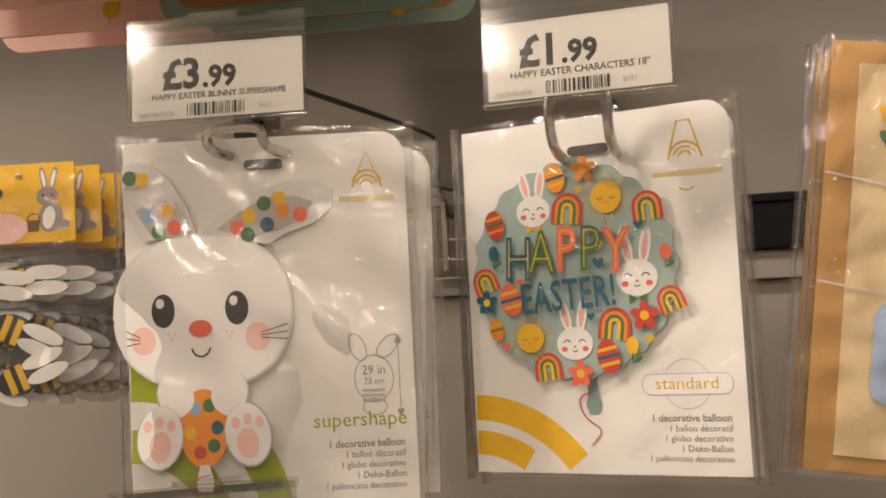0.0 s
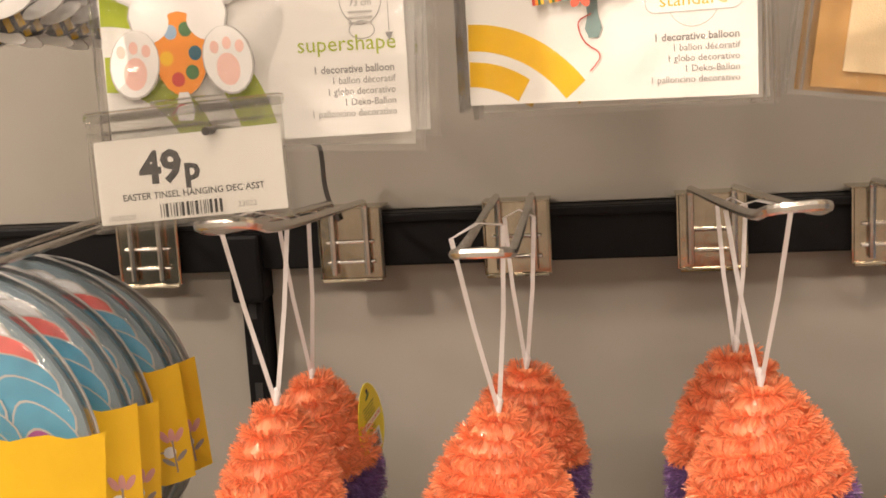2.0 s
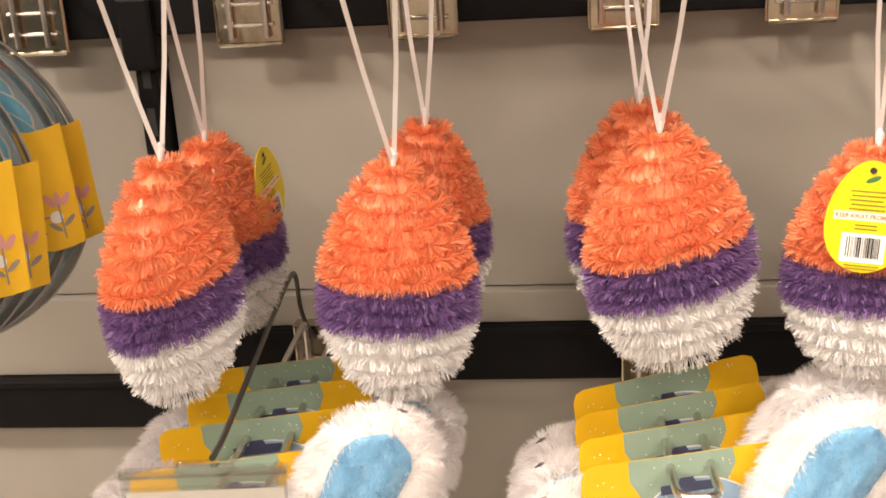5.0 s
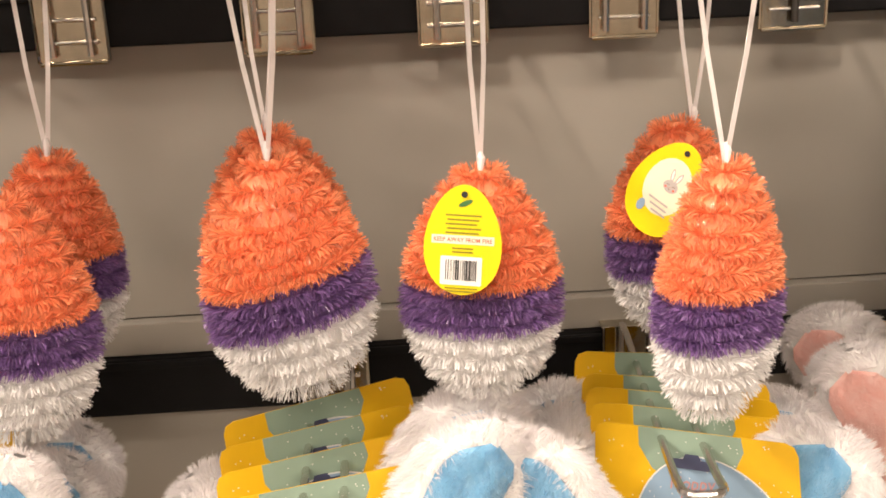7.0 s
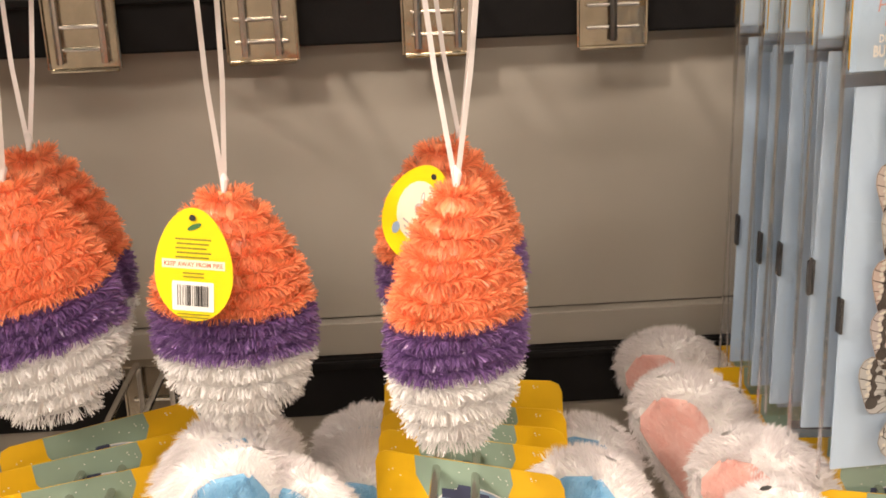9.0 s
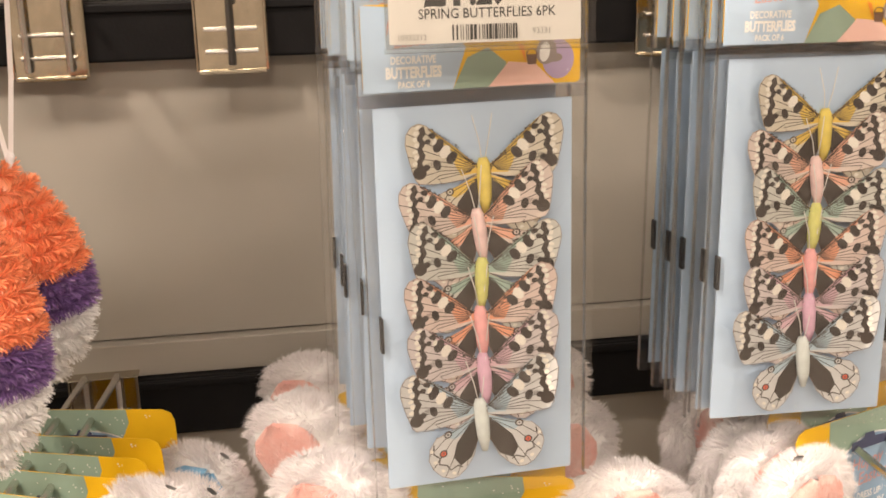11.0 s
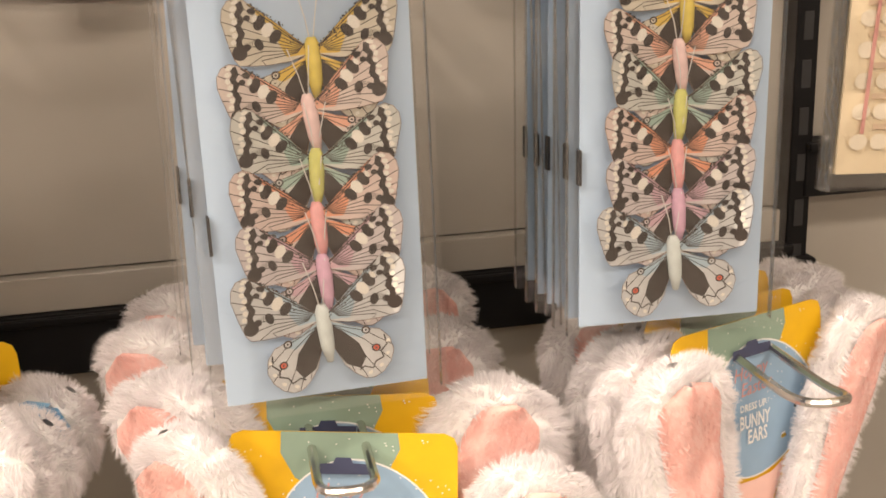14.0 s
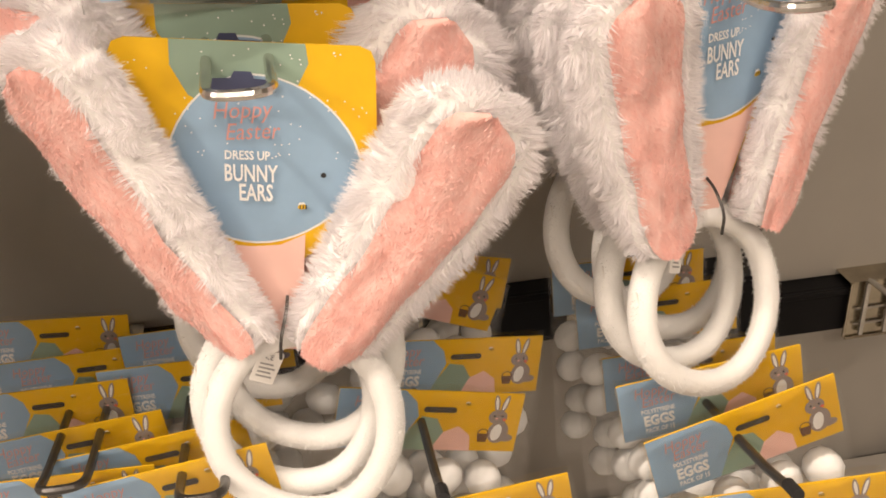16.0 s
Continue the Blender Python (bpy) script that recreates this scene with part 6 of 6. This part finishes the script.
price_label(pose(0.962, 0.60, 1.318, -4, 0, 0), "", "", "", "", "", 4, True)
price_label(pose(0.236, 0.585, 0.912, -8, 0, 4), "", "", "", "", "", 6, True)

# ==== middle rail: butterflies, round packs, bunting ====
P1 = butterfly_pack(True, 1)
P1.matrix_basis = pose(1.178, 0.668, 1.225, 0, -0.4, 3)
P2 = copy_thing(P1, pose(1.434, 0.688, 1.243, 0, 0.3, -2))
PB = butterfly_pack(False, 2)
PB.matrix_basis = pose(1.172, 0.690, 1.243, 0, 0.6, -3)
for k in range(1, 8):
    copy_thing(PB, pose(1.171 - 0.0005 * k + (0.0, 0.004, -0.005, 0.002, -0.003, 0.005, -0.004, 0.001)[k], 0.690 + 0.024 * k, 1.242 - 0.002 * k + (0.0, -0.006, 0.004, -0.010, 0.002, -0.004, 0.006, 0.0)[k], 0, 0.9 * (-1) ** k, (-2, -5, 1, -4, 2, -6, 0, -3)[k]))
for k in range(7):
    copy_thing(PB, pose(1.431 + 0.001 * k + (0.0, 0.004, -0.004, 0.002, -0.003, 0.005, -0.002)[k], 0.706 + 0.020 * k, 1.244 - 0.002 * k + (0.0, -0.004, 0.003, -0.006, 0.002, -0.003, 0.004)[k], 0, 0.7 * (-1) ** k, (0, -3, 2, -2, 3, -1, 1)[k]))
display_hook(1.20, 1.212, (1.180, 0.652, 1.232), 0.030, "loop", 0.04)
display_hook(1.432, 1.212, (1.424, 0.590, 1.232), 0.032, "loop", skew=0.4)
price_label(pose(1.177, 0.622, 1.266, -4, 0, -2), "£1", ".29", "SPRING BUTTERFLIES 6PK", "10933312", "93331", 5, top=0.004).scale = (1.09, 1.0, 1.18)
R1 = round_pack(1)
R1.matrix_basis = pose(-0.057, 0.610, 1.090, 0, 5, 8)
for k in range(1, 5):
    copy_thing(R1, pose(-0.055 + (0, 0.003, -0.002, 0.002, -0.002)[k], 0.610 + 0.046 * k, 1.090 + (0, -0.002, -0.010, -0.010, -0.020)[k], 0, (5, 2, 4, -3, -4)[k], 8 + k))
display_hook(-0.02, 1.212, (-0.02, 0.58, 1.235), 0.03)
C1 = cream_pack()
C1.matrix_basis = pose(1.570, 0.690, 1.300, 0, 2, -4)
copy_thing(C1, pose(1.572, 0.702, 1.298, 0, 2, -4))
display_hook(1.655, 1.212, (1.645, 0.62, 1.29), 0.03)

# ==== lower rail: bunny ears ====
EARS_BLUE = headband("blue", 1, ((-0.050, -0.016, -0.182), (-0.116, -0.030, -0.002), (0.1, -1, 0.5), 0.018), ((0.030, -0.016, -0.190), (0.138, -0.030, 0.060), (0.1, -1, 0.5), -0.016), (-0.018, -0.248))
EARS_BLUE_TURNED = headband("blue", 5, ((-0.044, -0.030, -0.188), (-0.124, -0.086, 0.046), (-0.2, -1, 0.5), 0.016), ((0.035, -0.008, -0.186), (0.104, 0.030, 0.030), (0.1, -1, 0.5), -0.014), (-0.004, -0.250))
EARS_BLUE_BACK = headband("blue", 6, ((-0.046, -0.012, -0.200), (-0.112, -0.010, -0.006), (0.0, -1, 0.6), 0.012), ((0.020, -0.012, -0.205), (0.124, -0.016, -0.010), (0.0, -1, 0.6), -0.012), (-0.018, -0.250))
EARS_PINK = headband("pink", 2, ((0.004, -0.008, -0.174), (-0.120, -0.016, 0.030), (-0.62, -0.8, 0.1), -0.014, -0.22), ((0.046, -0.008, -0.182), (0.152, -0.016, 0.008), (0.14, -1, 0.1), 0.006, 0.06), (0.038, -0.235))
EARS_UPRIGHT = headband("pink", 4, ((-0.020, -0.012, -0.178), (-0.130, 0.004, 0.040), (-0.5, -0.8, 0.6), 0.010, -0.25), ((0.045, -0.012, -0.186), (0.140, 0.004, 0.030), (0.3, -0.8, 0.6), -0.010, 0.15), (0.030, -0.247))
EARS_TURNED = headband("pink", 3, ((-0.050, -0.010, -0.184), (-0.092, -0.016, 0.014), (-0.1, -1, 0.1), -0.004, 0.06), ((0.032, -0.014, -0.188), (0.122, -0.016, 0.018), (0.25, -1, 0.1), 0.004), (-0.010, -0.238))
EARS_BLUE.matrix_basis = pose(0.5685, 0.687, 0.848, -3, -2, 12)
EARS_PINK.matrix_basis = pose(1.186, 0.668, 0.828, -2, 5, -8)
EARS_UPRIGHT.matrix_basis = pose(1.180, 0.700, 0.842, -3, 3, -6)
EARS_TURNED.matrix_basis = pose(1.503, 0.700, 0.866, -3, 0, 20)
EARS_BLUE_TURNED.matrix_basis = pose(0.855, 0.708, 0.857, -3, -4, -31)
EARS_BLUE_BACK.matrix_basis = pose(0.566, 0.765, 0.855, -3, -5, 12)
BLUE_ROWS = ((EARS_BLUE, 0.568, 0.728, 0.851, -4, 12), (EARS_BLUE_BACK, 0.566, 0.800, 0.862, -7, 12),
             (EARS_BLUE, 0.222, 0.686, 0.845, -3, 10), (EARS_BLUE_BACK, 0.229, 0.737, 0.854, -3, 9), (EARS_BLUE_BACK, 0.236, 0.790, 0.856, -3, 8), (EARS_BLUE_BACK, 0.236, 0.845, 0.856, -3, 8),
             (EARS_BLUE_BACK, 0.860, 0.745, 0.857, -3, -27), (EARS_BLUE_BACK, 0.864, 0.780, 0.855, -2, -23), (EARS_BLUE_BACK, 0.868, 0.815, 0.853, -1, -18), (EARS_BLUE_BACK, 0.872, 0.870, 0.852, 0, -12))
for source, x, y, z, ry, rz in BLUE_ROWS:
    copy_thing(source, pose(x, y, z, -3, ry, rz))
for source, x, y, z, ry, rz in ((EARS_PINK, 1.178, 0.722, 0.850, 1, -4), (EARS_UPRIGHT, 1.162, 0.830, 0.836, 2, -5), (EARS_PINK, 1.170, 0.900, 0.834, -1, -5), (EARS_UPRIGHT, 1.176, 0.955, 0.834, -3, -5)):
    copy_thing(source, pose(x, y, z, -3, ry, rz))
for x, y, z, ry, rz in ((1.498, 0.738, 0.866, 2, 19), (1.494, 0.775, 0.866, -3, 17), (1.495, 0.83, 0.868, 3, 14)):
    copy_thing(EARS_TURNED, pose(x, y, z, -3, ry, rz))
display_hook(0.236, 0.850, (0.240, 0.605, 0.872), 0.036, arm=0.052)
for x, tip, gap in ((0.571, (0.572, 0.63, 0.872), 0.030), (0.873, (0.838, 0.615, 0.885), 0.030), (1.190, (1.183, 0.600, 0.846), 0.037), (1.510, (1.506, 0.585, 0.872), 0.034)):
    display_hook(x, 0.850, tip, gap)

# ==== bottom rail: packs of polystyrene eggs ====
EP = egg_pack(1)
EP.matrix_basis = pose(1.505, 0.610, 0.574, -4, -15, 0)
PACKS = ((1.506, 0.545, 0.556, -6, -8), (1.510, 0.675, 0.566, -10, -5), (1.523, 0.740, 0.540, -6, -7), (1.526, 0.824, 0.547, -5, -7), (1.522, 0.885, 0.545, -3, -5),
         (1.302, 0.700, 0.560, 12, 0), (1.308, 0.615, 0.528, -9, -4), (1.327, 0.840, 0.592, 22, 0), (1.335, 0.765, 0.560, 8, 3), (1.345, 0.910, 0.560, 12, 0),
         (1.023, 0.872, 0.525, -3, -4), (1.114, 0.808, 0.545, -4, -7), (1.024, 0.757, 0.531, -8, -5), (1.087, 0.708, 0.546, -9, -4), (1.019, 0.693, 0.537, -1, -4), (1.102, 0.655, 0.560, -10, -4),
         (1.130, 0.860, 0.545, -3, -4), (0.995, 0.810, 0.535, -2, -4), (0.990, 0.920, 0.535, 2, -4))
for x, y, z, ry, rz in PACKS:
    copy_thing(EP, pose(x, y, z, -4, ry, rz))
for x, tip, kind in ((1.530, (1.500, 0.515, 0.578), "single"), (1.310, (1.281, 0.562, 0.578), "single"), (1.130, (1.128, 0.600, 0.574), "loop"), (1.030, (1.034, 0.640, 0.566), "loop")):
    display_hook(x, 0.451, tip, 0.030, kind, wire=DARK_WIRE)
display_hook(1.86, 0.408, (1.86, 0.7, 0.45), 0.03)
